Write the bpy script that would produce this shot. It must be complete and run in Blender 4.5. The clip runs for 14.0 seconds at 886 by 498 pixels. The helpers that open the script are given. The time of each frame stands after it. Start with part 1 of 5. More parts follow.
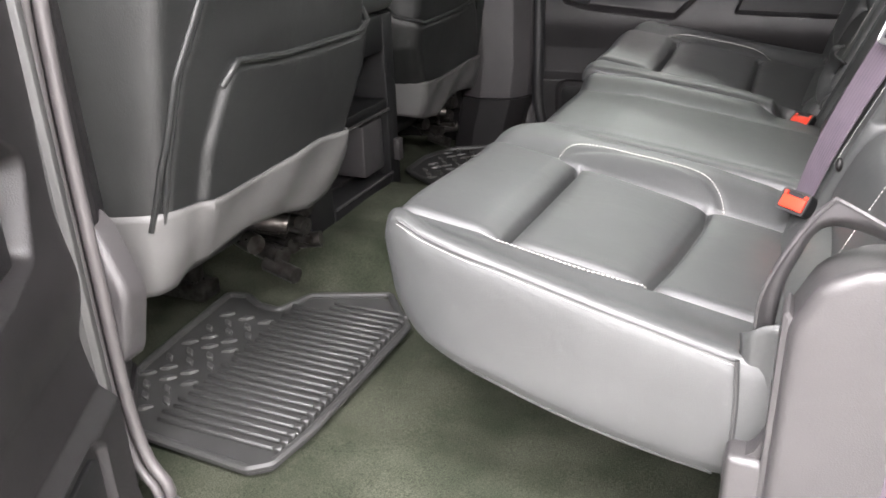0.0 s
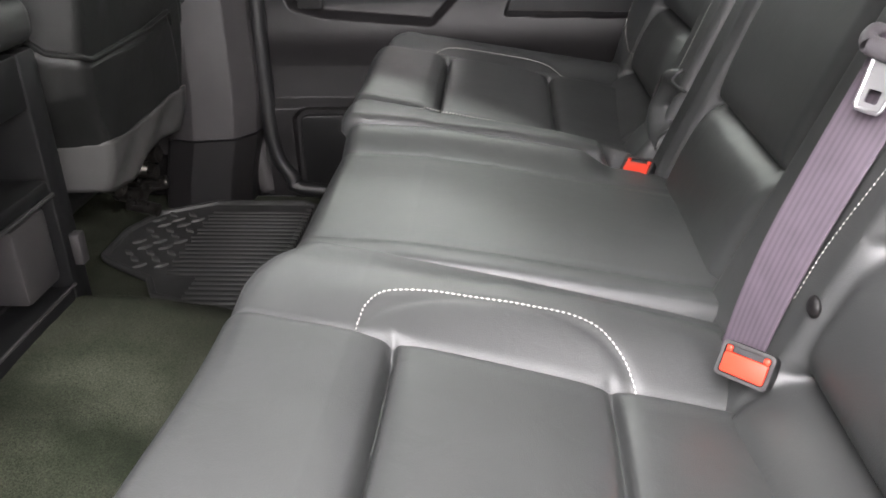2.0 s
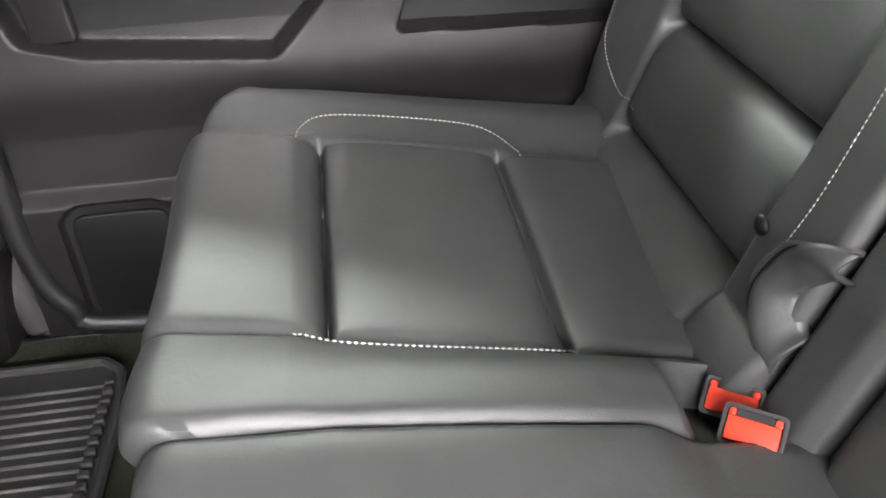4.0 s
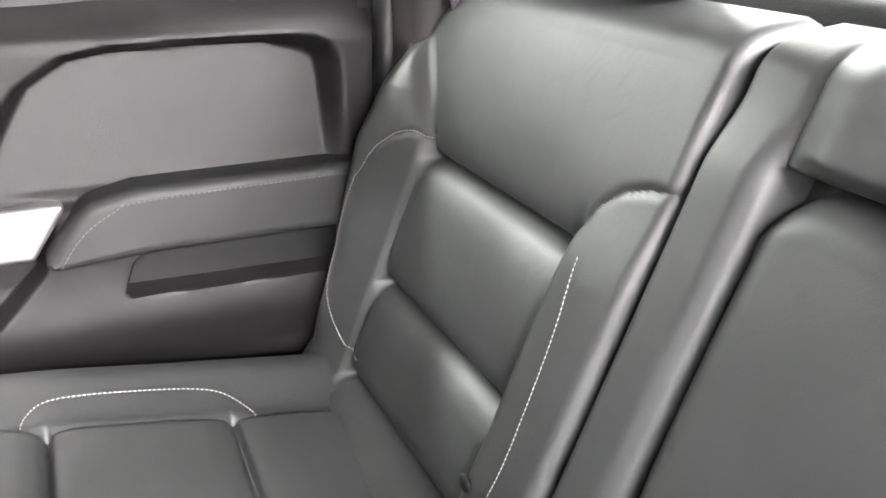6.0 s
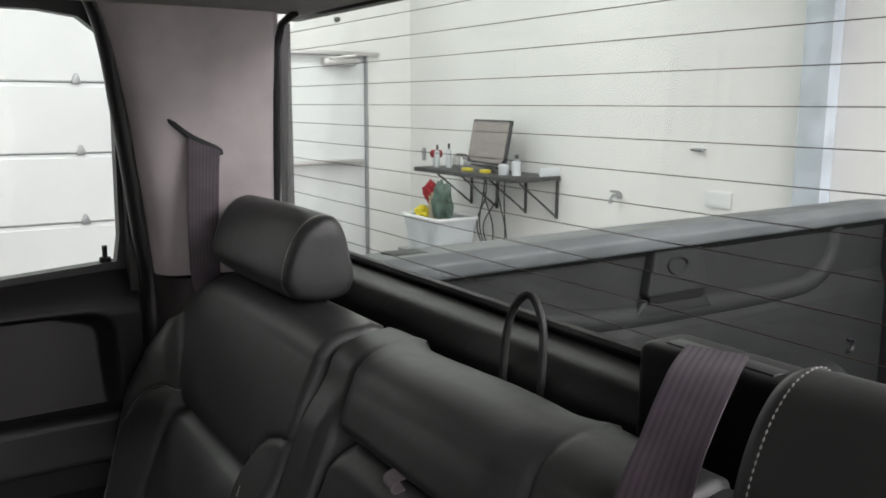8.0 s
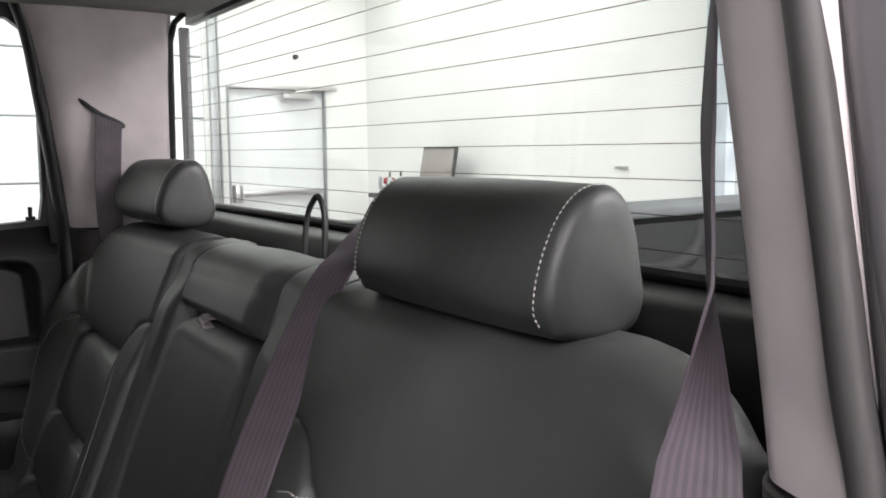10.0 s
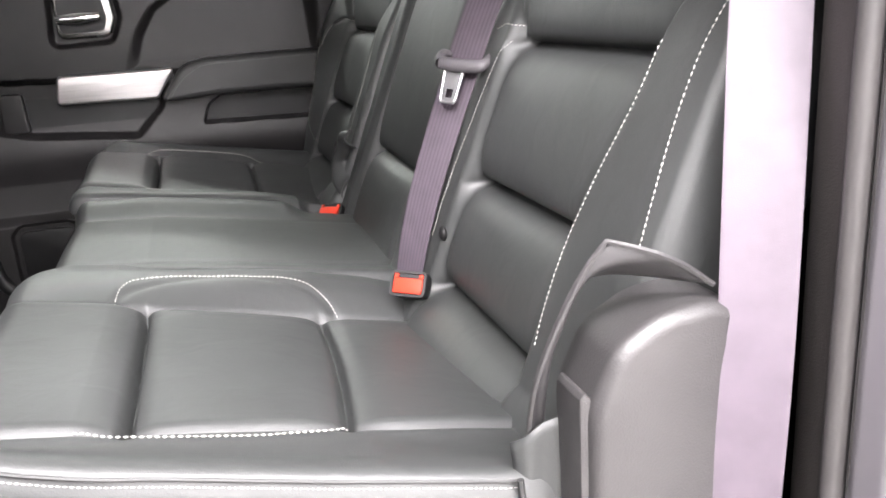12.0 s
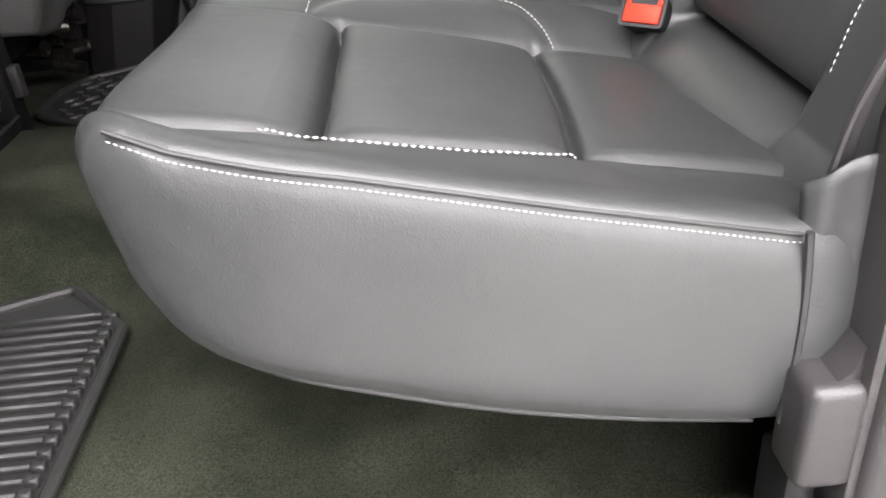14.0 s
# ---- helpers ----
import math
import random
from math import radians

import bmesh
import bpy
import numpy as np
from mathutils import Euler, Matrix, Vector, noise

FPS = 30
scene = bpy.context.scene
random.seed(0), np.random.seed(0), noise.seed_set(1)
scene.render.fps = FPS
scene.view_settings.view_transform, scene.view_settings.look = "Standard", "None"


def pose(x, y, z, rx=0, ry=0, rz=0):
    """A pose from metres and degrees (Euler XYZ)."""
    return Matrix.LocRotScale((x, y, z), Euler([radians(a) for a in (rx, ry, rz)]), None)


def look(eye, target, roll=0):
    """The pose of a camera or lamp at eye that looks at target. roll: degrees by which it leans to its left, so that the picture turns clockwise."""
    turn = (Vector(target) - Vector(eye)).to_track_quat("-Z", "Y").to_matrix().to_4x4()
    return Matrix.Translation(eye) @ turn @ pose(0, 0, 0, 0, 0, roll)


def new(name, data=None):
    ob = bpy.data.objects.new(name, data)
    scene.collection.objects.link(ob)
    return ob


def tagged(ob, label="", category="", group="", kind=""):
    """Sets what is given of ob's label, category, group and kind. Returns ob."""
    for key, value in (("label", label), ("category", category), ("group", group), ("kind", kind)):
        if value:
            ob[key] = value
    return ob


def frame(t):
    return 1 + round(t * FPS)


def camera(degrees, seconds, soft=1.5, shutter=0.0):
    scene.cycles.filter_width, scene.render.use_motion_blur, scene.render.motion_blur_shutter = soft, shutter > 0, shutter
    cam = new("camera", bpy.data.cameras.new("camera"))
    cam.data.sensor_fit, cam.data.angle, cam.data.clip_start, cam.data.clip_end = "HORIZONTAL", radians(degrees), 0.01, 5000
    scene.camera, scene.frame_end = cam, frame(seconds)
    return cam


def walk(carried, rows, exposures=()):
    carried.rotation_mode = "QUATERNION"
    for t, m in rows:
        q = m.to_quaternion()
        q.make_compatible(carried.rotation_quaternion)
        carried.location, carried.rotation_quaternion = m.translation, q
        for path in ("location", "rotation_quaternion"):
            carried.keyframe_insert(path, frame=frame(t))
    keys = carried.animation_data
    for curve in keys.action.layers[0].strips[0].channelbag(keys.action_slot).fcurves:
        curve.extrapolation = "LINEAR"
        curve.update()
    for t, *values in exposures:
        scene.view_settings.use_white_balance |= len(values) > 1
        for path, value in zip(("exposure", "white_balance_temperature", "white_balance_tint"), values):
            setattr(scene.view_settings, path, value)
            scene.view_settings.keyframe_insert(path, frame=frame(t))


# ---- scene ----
cam = camera(56.7, 14.0, 1.8)
PATH = [
    (0, (-0.023, -1.364, 0.7), (-0.777, 0.3, -0.112), -2.2),
    (0.5, (-0.064, -1.208, 0.676), (-0.625, 0.52, -0.161), -1.9),
    (1, (-0.102, -1.112, 0.665), (-0.529, 0.649, -0.182), -1.6),
    (1.5, (-0.157, -0.993, 0.683), (-0.417, 0.796, -0.173), -1.6),
    (2, (-0.209, -0.857, 0.691), (-0.345, 0.932, -0.191), -1.5),
    (2.2, (-0.216, -0.772, 0.68), (-0.336, 1.018, -0.203), -2.6),
    (4.3, (-0.272, -0.097, 0.709), (0.013, 1.533, -0.414), -2.1),
    (4.5, (-0.263, -0.078, 0.699), (0.09, 1.54, -0.422), -1.9),
    (5, (-0.25, -0.068, 0.703), (0.252, 1.525, -0.397), -0.9),
    (5.5, (-0.239, -0.109, 0.769), (0.422, 1.496, -0.224), 0.5),
    (6, (-0.24, -0.17, 0.837), (0.552, 1.492, 0.055), 1.0),
    (6.5, (-0.248, -0.246, 0.89), (0.634, 1.431, 0.248), 1.1),
    (7, (-0.24, -0.343, 0.944), (0.694, 1.331, 0.375), 0.1),
    (7.5, (-0.218, -0.441, 1.001), (0.787, 1.228, 0.551), 0.1),
    (8, (-0.175, -0.546, 1.011), (0.899, 1.106, 0.667), 0.3),
    (8.2, (-0.156, -0.595, 1.004), (0.944, 1.046, 0.692), 0.1),
    (10.3, (-0.154, -0.98, 0.838), (0.959, 0.667, 0.614), -0.5),
    (10.5, (-0.16, -1.008, 0.8), (0.897, 0.676, 0.579), -0.8),
    (11, (-0.166, -1.07, 0.733), (0.681, 0.727, 0.504), -1.9),
    (11.5, (-0.21, -1.131, 0.658), (0.485, 0.699, 0.25), -2.8),
    (12, (-0.215, -1.155, 0.621), (0.31, 0.686, 0.043), -3.7),
    (12.5, (-0.225, -1.167, 0.605), (0.188, 0.654, -0.112), -3.7),
    (13, (-0.239, -1.167, 0.594), (0.067, 0.632, -0.225), -3.7),
    (13.5, (-0.245, -1.147, 0.57), (-0.075, 0.621, -0.349), -4.4),
    (14, (-0.235, -1.053, 0.529), (-0.198, 0.671, -0.484), -5.3),
]
EXPOSURES = [(0, 1.12), (2.2, 1.12), (4.3, 2.18), (5.0, 2.30), (5.5, 2.55), (6.0, 2.75), (6.5, 1.90), (7.0, 0.55), (7.5, -0.42), (8.0, -0.80), (8.2, -0.80), (10.3, -0.25), (10.5, -0.2), (11.0, 0.45), (11.5, 0.82), (12.0, 1.04), (13.0, 0.72), (14.0, 0.48)]
walk(cam, [(t, look(eye, target, roll)) for t, eye, target, roll in PATH], EXPOSURES)

# ---- light ----
GROUND = -0.66
world = bpy.data.worlds.new("world")
scene.world = world
world.use_nodes = True
bg = world.node_tree.nodes["Background"]
bg.inputs[0].default_value, bg.inputs[1].default_value = (0.8, 0.85, 0.9, 1), 0.3


def strip_lamp(x, y, z, watts):
    """A ceiling lamp: the light of one long tube fixture."""
    data = bpy.data.lights.new("ceiling_lamp", "AREA")
    # far lamps are greenish in place of green-tinted window glass
    data.shape, data.size, data.size_y, data.energy, data.color = "RECTANGLE", 2.4, 0.30, watts, (1.0, 0.958, 0.985) if y < 0 else (0.955, 1.0, 0.950)
    ob = new("ceiling_lamp", data)
    ob.matrix_world = pose(x, y, z)
    return ob


# ---- materials ----
def material(name, colour, rough=0.5, metal=0.0, second=None, grain=0.0, grain_size=400.0, blotch=8.0, spec=0.5, voronoi=False, stretch=None, coat=0.0, rough_var=0.08, speck=0.0, relief=0.0004, wrinkle=0.0):
    """A surface with two scales of variation in colour and gloss, and a fine relief."""
    mat = bpy.data.materials.new(name)
    mat.use_nodes = True
    nodes, links = mat.node_tree.nodes, mat.node_tree.links
    b = nodes["Principled BSDF"]
    b.inputs["Metallic"].default_value = metal
    b.inputs["Specular IOR Level"].default_value = spec
    b.inputs["Coat Weight"].default_value = coat
    where = nodes.new("ShaderNodeTexCoord")
    place = nodes.new("ShaderNodeMapping")
    links.new(where.outputs["Object"], place.inputs["Vector"])
    if stretch:
        place.inputs["Scale"].default_value = stretch
    big = nodes.new("ShaderNodeTexNoise")
    big.inputs["Scale"].default_value, big.inputs["Detail"].default_value = blotch, 6
    links.new(place.outputs[0], big.inputs["Vector"])
    mix = nodes.new("ShaderNodeMix")
    mix.data_type = "RGBA"
    second = second or tuple(c * 0.72 for c in colour)
    mix.inputs["A"].default_value, mix.inputs["B"].default_value = (*colour, 1), (*second, 1)
    ramp = nodes.new("ShaderNodeMapRange")
    ramp.inputs["From Min"].default_value, ramp.inputs["From Max"].default_value = 0.35, 0.7
    links.new(big.outputs["Fac"], ramp.inputs["Value"])
    links.new(ramp.outputs[0], mix.inputs["Factor"])
    fine = nodes.new("ShaderNodeTexVoronoi" if voronoi else "ShaderNodeTexNoise")
    fine.inputs["Scale"].default_value = grain_size
    links.new(place.outputs[0], fine.inputs["Vector"])
    paint = mix.outputs["Result"]
    if speck:
        fine.inputs["Detail"].default_value = 4
        tone = nodes.new("ShaderNodeMapRange")
        tone.inputs["From Min"].default_value, tone.inputs["From Max"].default_value = 0.3, 0.7
        tone.inputs["To Min"].default_value, tone.inputs["To Max"].default_value = 1 - speck, 1 + speck
        links.new(fine.outputs["Fac"], tone.inputs["Value"])
        times = nodes.new("ShaderNodeMix")
        times.data_type, times.blend_type = "RGBA", "MULTIPLY"
        times.inputs["Factor"].default_value = 1.0
        links.new(paint, times.inputs["A"])
        links.new(tone.outputs[0], times.inputs["B"])
        paint = times.outputs["Result"]
    links.new(paint, b.inputs["Base Color"])
    gloss = nodes.new("ShaderNodeMapRange")
    gloss.inputs["To Min"].default_value, gloss.inputs["To Max"].default_value = rough - rough_var, rough + rough_var
    links.new(big.outputs["Fac"], gloss.inputs["Value"])
    links.new(gloss.outputs[0], b.inputs["Roughness"])
    if grain:
        bump = nodes.new("ShaderNodeBump")
        bump.inputs["Strength"].default_value, bump.inputs["Distance"].default_value = grain, relief
        links.new(fine.outputs["Distance" if voronoi else "Fac"], bump.inputs["Height"])
        links.new(bump.outputs[0], b.inputs["Normal"])
        if wrinkle:
            soft = nodes.new("ShaderNodeTexNoise")
            soft.inputs["Scale"].default_value, soft.inputs["Detail"].default_value, soft.inputs["Distortion"].default_value = 26.0, 3, 0.8
            links.new(where.outputs["Object"], soft.inputs["Vector"])
            dent = nodes.new("ShaderNodeBump")
            dent.inputs["Strength"].default_value, dent.inputs["Distance"].default_value = wrinkle, 0.004
            links.new(soft.outputs["Fac"], dent.inputs["Height"])
            links.new(dent.outputs[0], bump.inputs["Normal"])
    return mat


def glass(name, tint=(1, 1, 1), rough=0.0):
    mat = bpy.data.materials.new(name)
    mat.use_nodes = True
    nodes, links = mat.node_tree.nodes, mat.node_tree.links
    nodes.remove(nodes["Principled BSDF"])
    clear, shine, mix, facing, power, share = (nodes.new("ShaderNode" + n) for n in ("BsdfTransparent", "BsdfGlossy", "MixShader", "LayerWeight", "Math", "Math"))
    clear.inputs["Color"].default_value, shine.inputs["Roughness"].default_value = (*tint, 1), 0.02
    power.operation, power.inputs[1].default_value = "POWER", 4.0
    share.operation, share.inputs[1].default_value, share.inputs[2].default_value = "MULTIPLY_ADD", 0.35, 0.03
    links.new(facing.outputs["Facing"], power.inputs[0])
    links.new(power.outputs[0], share.inputs[0])
    links.new(share.outputs[0], mix.inputs[0])
    links.new(clear.outputs[0], mix.inputs[1])
    links.new(shine.outputs[0], mix.inputs[2])
    links.new(mix.outputs[0], nodes["Material Output"].inputs["Surface"])
    return mat


LEATHER = material("leather", (0.0378, 0.0393, 0.0388), 0.47, wrinkle=0.16, grain=0.22, grain_size=900, blotch=5, voronoi=True, spec=0.5)
SOFT_LEATHER = material("soft_leather", (0.022, 0.022, 0.022), 0.55, grain=0.3, grain_size=700, blotch=6)
VINYL = material("vinyl", (0.012, 0.0125, 0.012), 0.45, wrinkle=0.16, spec=0.3, grain=0.3, grain_size=600, blotch=5, voronoi=True)
PLASTIC = material("trim_plastic", (0.0108, 0.0100, 0.0103), 0.46, spec=0.3, grain=0.4, grain_size=700, blotch=9, voronoi=True)
SKIRT = material("skirt_vinyl", (0.055, 0.054, 0.052), 0.55, grain=0.3, grain_size=500)
# Black jamb: the white garage's reflection in it is put into this light colour.
JAMB = material("jamb_reflection", (0.235, 0.22, 0.24), 0.35, metal=0.25, coat=0.5, blotch=4)
# Darker than the trim plastic so that the door pockets look shaded inside.
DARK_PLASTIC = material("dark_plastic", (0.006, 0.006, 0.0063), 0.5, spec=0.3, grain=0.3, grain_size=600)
GREY_PLASTIC = material("grey_plastic", (0.032, 0.030, 0.0305), 0.42, grain=0.35, grain_size=700, voronoi=True)
PILLAR_CLOTH = material("pillar_trim", (0.50, 0.455, 0.46), 0.8, grain=0.2, grain_size=500)
PILLAR_PLASTIC = material("pillar_plastic", (0.032, 0.028, 0.027), 0.55, spec=0.3, grain=0.4, grain_size=700, voronoi=True)
HEADLINER = material("headliner", (0.42, 0.40, 0.39), 0.95, grain=0.4, grain_size=900)
CARPET = material("carpet", (0.044, 0.047, 0.034), 0.97, second=(0.013, 0.016, 0.010), grain=1.0, grain_size=520, blotch=7, spec=0.1, speck=0.6, relief=0.0015)
RUBBER = material("rubber", (0.032, 0.032, 0.031), 0.56, grain=0.3, grain_size=300, blotch=12)
SEAL = material("rubber_seal", (0.052, 0.048, 0.048), 0.5, grain=0.2, grain_size=200)
BLACK_RUBBER = material("black_rubber", (0.010, 0.010, 0.0105), 0.45, grain=0.2, grain_size=200)
THREAD = material("thread", (0.46, 0.45, 0.425), 0.8, blotch=300)
DARK_THREAD = material("dark_thread", (0.12, 0.12, 0.12), 0.8, blotch=300)
WEBBING = material("belt_webbing", (0.082, 0.065, 0.082), 0.5, second=(0.070, 0.055, 0.070), blotch=40, grain=0.25, grain_size=1400)
# Mat rubber made lighter: the highlights on the treads are in the colour.
TREAD = material("tread_highlight", (0.055, 0.055, 0.053), 0.45, grain=0.3, grain_size=300)
BEZEL = material("dark_chrome", (0.22, 0.215, 0.21), 0.25, metal=1.0)
# The same webbing, darker: the shading of its ribs as a colour.
WEBBING_SHADE = material("belt_webbing_rib_shade", (0.066, 0.052, 0.066), 0.6, blotch=40, grain=0.25, grain_size=1400)
STRAP = material("strap_cloth", (0.17, 0.15, 0.155), 0.5, blotch=60)
DULL_RED = material("red_cloth", (0.36, 0.02, 0.03), 0.8)
RED = material("red_button", (0.62, 0.045, 0.022), 0.5, spec=0.25)
PLATE = material("latch_steel", (0.55, 0.55, 0.56), 0.28, metal=0.85, grain=0.1, grain_size=400)
TONGUE = material("tongue_plastic", (0.085, 0.078, 0.085), 0.5, grain=0.3, grain_size=700)
SILVER = material("satin_silver", (0.62, 0.60, 0.60), 0.32, metal=0.9, second=(0.55, 0.53, 0.53), grain=0.1, grain_size=300, stretch=(1, 1, 30))
CHROME = material("chrome", (0.8, 0.8, 0.8), 0.15, metal=1.0)
STEEL = material("seat_steel", (0.09, 0.085, 0.08), 0.3, metal=0.9, second=(0.03, 0.026, 0.022), blotch=60)
BLACK_PAINT = material("black_paint", (0.012, 0.012, 0.013), 0.2, coat=0.8)
BED_LINER = material("bed_liner", (0.015, 0.016, 0.0165), 0.7, grain=1.0, grain_size=160, blotch=6)
RAIL_GREY = material("bed_rail", (0.14, 0.15, 0.155), 0.5, grain=0.4, grain_size=300)
WALL_WHITE = material("painted_wall", (0.83, 0.82, 0.81), 0.7, second=(0.77, 0.765, 0.755), grain=0.3, grain_size=60, blotch=0.9)
DOOR_WHITE = material("door_white", (0.80, 0.81, 0.82), 0.5, second=(0.74, 0.75, 0.76), grain=0.25, grain_size=90, blotch=1.5)
HINGE_GREY = material("zinc", (0.42, 0.43, 0.44), 0.45, metal=0.7)
CONCRETE = material("concrete", (0.30, 0.295, 0.28), 0.45, second=(0.22, 0.215, 0.2), grain=0.4, grain_size=40, blotch=1.6)
BLACK_METAL = material("black_metal", (0.02, 0.02, 0.022), 0.45)
SCREEN = material("screen", (0.30, 0.26, 0.24), 0.25, second=(0.20, 0.17, 0.16), blotch=14)
YELLOW = material("yellow_plastic", (0.75, 0.62, 0.03), 0.5)
GREEN = material("green_cloth", (0.11, 0.165, 0.14), 0.9)
BEIGE = material("beige_card", (0.50, 0.42, 0.30), 0.8)
TUB = material("clear_tub", (0.62, 0.65, 0.68), 0.35)
GLASS = glass("window_glass", (0.93, 0.95, 0.94))
LINE = material("defroster_line", (0.05, 0.03, 0.02), 0.6)


# ---- building helpers ----
def part(name, bm, mat, parent=None, label="", smooth=True):
    """Links a bmesh as one mesh object under a thing or a part."""
    bmesh.ops.recalc_face_normals(bm, faces=bm.faces[:]) if len(bm.faces) < 60000 else None
    me = bpy.data.meshes.new(name)
    bm.to_mesh(me)
    bm.free()
    me.materials.append(mat)
    if smooth:
        me.shade_smooth()
        me.set_sharp_from_angle(angle=radians(38))
    ob = new(name, me)
    if parent is not None:
        ob.parent = parent
    if label:
        ob["label"] = label
    return ob


def thing(name, label, category, group="", kind=""):
    return tagged(new(name), label, category, group, kind)


def single(name, bm, mat, label, category, group="", kind="", smooth=True):
    return tagged(part(name, bm, mat, None, "", smooth), label, category, group, kind)


def box(bm, lo, hi, bevel=0.0, seg=2, m=None):
    made = bmesh.ops.create_cube(bm, size=1)["verts"]
    size, mid = [b - a for a, b in zip(lo, hi)], [(a + b) / 2 for a, b in zip(lo, hi)]
    bmesh.ops.transform(bm, verts=made, matrix=Matrix.LocRotScale(mid, None, size))
    if bevel:
        edges = list({e for v in made for e in v.link_edges})
        made = bmesh.ops.bevel(bm, geom=edges + made, offset=bevel, segments=seg, profile=0.5, affect="EDGES")["verts"]
        made = [v for v in made if v.is_valid]
    if m is not None:
        bmesh.ops.transform(bm, verts=made, matrix=m)
    return bm


def cube(lo, hi, bevel=0.0, seg=2, m=None):
    return box(bmesh.new(), lo, hi, bevel, seg, m)


def grid(bm, rows, wrap=False, caps=False):
    """Faces over rows of points; wrap joins each row's end to its start."""
    vs = [[bm.verts.new(p) for p in row] for row in rows]
    n = len(vs[0])
    for a, b in zip(vs, vs[1:]):
        for i in range(n if wrap else n - 1):
            j = (i + 1) % n
            bm.faces.new((a[i], a[j], b[j], b[i]))
    if caps:
        bm.faces.new(vs[0][::-1])
        bm.faces.new(vs[-1])
    return bm


def smooth_line(pts, steps=8):
    """A Catmull-Rom curve through the points."""
    p = [Vector(q) for q in pts]
    p = [p[0] * 2 - p[1]] + p + [p[-1] * 2 - p[-2]]
    out = []
    for a, b, c, d in zip(p, p[1:], p[2:], p[3:]):
        for k in range(steps):
            t = k / steps
            out.append(0.5 * (2 * b + (c - a) * t + (2 * a - 5 * b + 4 * c - d) * t * t + (3 * b - a - 3 * c + d) * t ** 3))
    return out + [p[-2]]


def tube(bm, pts, r, n=8, caps=True):
    pts = [Vector(p) for p in pts]
    rows, side = [], None
    for i, p in enumerate(pts):
        way = (pts[min(i + 1, len(pts) - 1)] - pts[max(i - 1, 0)]).normalized()
        side = way.orthogonal() if side is None else side - way * side.dot(way)
        side.normalize()
        up = way.cross(side)
        rr = r[i] if isinstance(r, (list, tuple)) else r
        rows.append([p + side * rr * math.cos(a) + up * rr * math.sin(a) for a in (2 * math.pi * k / n for k in range(n))])
    return grid(bm, rows, True, caps)


def ribbon(bm, pts, widths, thick=0.0012, ribs=0):
    """A strap: points along its middle, with half its width as a vector at each."""
    rows, m = [], max(2, 2 * ribs + 1)
    for i, (p, w) in enumerate(zip(pts, widths)):
        p, w = Vector(p), Vector(w)
        way = (Vector(pts[min(i + 1, len(pts) - 1)]) - Vector(pts[max(i - 1, 0)])).normalized()
        nrm = way.cross(w).normalized() * thick
        front = [p + w * (2 * k / (m - 1) - 1) + nrm * (1 + (0.6 if k % 2 and ribs else 0)) for k in range(m)]
        back = [p + w * (2 * k / (m - 1) - 1) - nrm * (1 + (0.6 if k % 2 and ribs else 0)) for k in range(m)][::-1]
        rows.append(front + back)
    grid(bm, rows, True, True)
    # alternate faces take the second material, for shading painted between ribs
    if ribs:
        bm.faces.ensure_lookup_table()
        for k in range((len(rows) - 1) * 2 * m):
            bm.faces[k].material_index = 1 if (k % (2 * m)) % 2 == 0 else 0
    return bm


def rounded(corners, r, n=5):
    """A polygon's outline with rounded corners; r is one radius or one per corner."""
    out, c = [], [Vector((x, y)) for x, y in corners]
    for i, p in enumerate(c):
        a, b = c[i - 1] - p, c[(i + 1) % len(c)] - p
        rr = r[i] if isinstance(r, (list, tuple)) else r
        half = a.angle(b) / 2
        cut = min(rr / max(math.tan(half), 1e-3), a.length * 0.49, b.length * 0.49)
        p0, p1 = p + a.normalized() * cut, p + b.normalized() * cut
        for k in range(n + 1):
            t = k / n
            out.append(p0 * (1 - t) ** 2 + p * 2 * t * (1 - t) + p1 * t * t)
    return out


def prism(bm, outline, m, depth, edge=0.0, seg=3):
    """A plate: the outline (counter-clockwise) in m's x and y, from its z 0 to depth, with a rounded front edge."""
    levels = [(0.0, 0.0)]
    if edge:
        levels += [(depth - edge + edge * math.sin(k / seg * math.pi / 2), edge * (1 - math.cos(k / seg * math.pi / 2))) for k in range(seg + 1)]
    else:
        levels.append((depth, 0.0))
    n = len(outline)
    flat = [Vector((p[0], p[1])) for p in outline]
    ways = []
    for i in range(n):
        way = flat[(i + 1) % n] - flat[i - 1]
        ways.append(Vector((-way.y, way.x)).normalized() if way.length > 1e-9 else Vector((0, 0)))
    rows = []
    for z, inset in levels:
        pts = [p + w * inset for p, w in zip(flat, ways)]
        if inset > 1e-5:
            d = polygon_distance(np.array([p.x for p in pts]), np.array([p.y for p in pts]), flat)
            good = [i for i in range(n) if d[i] < -0.93 * inset]
            if good:
                pts = [pts[min(good, key=lambda g: min(abs(g - i), n - abs(g - i)))] for i in range(n)]
            else:
                pts = rows_flat
        rows_flat = pts
        rows.append([m @ Vector((p.x, p.y, z)) for p in pts])
    return grid(bm, rows, True, True)


def ccw(outline):
    area = sum(a[0] * b[1] - b[0] * a[1] for a, b in zip(outline, outline[1:] + outline[:1]))
    return outline if area > 0 else outline[::-1]


def face_y(y, sign=-1):
    """Maps (x, z) outlines onto a plane of constant y; depth grows towards sign."""
    return Matrix(((1, 0, 0, 0), (0, 0, sign, y), (0, 1, 0, 0), (0, 0, 0, 1)))


def face_x(x, sign=-1):
    """Maps (y, z) outlines onto a plane of constant x; depth grows towards sign."""
    return Matrix(((0, 0, sign, x), (1, 0, 0, 0), (0, 1, 0, 0), (0, 0, 0, 1)))


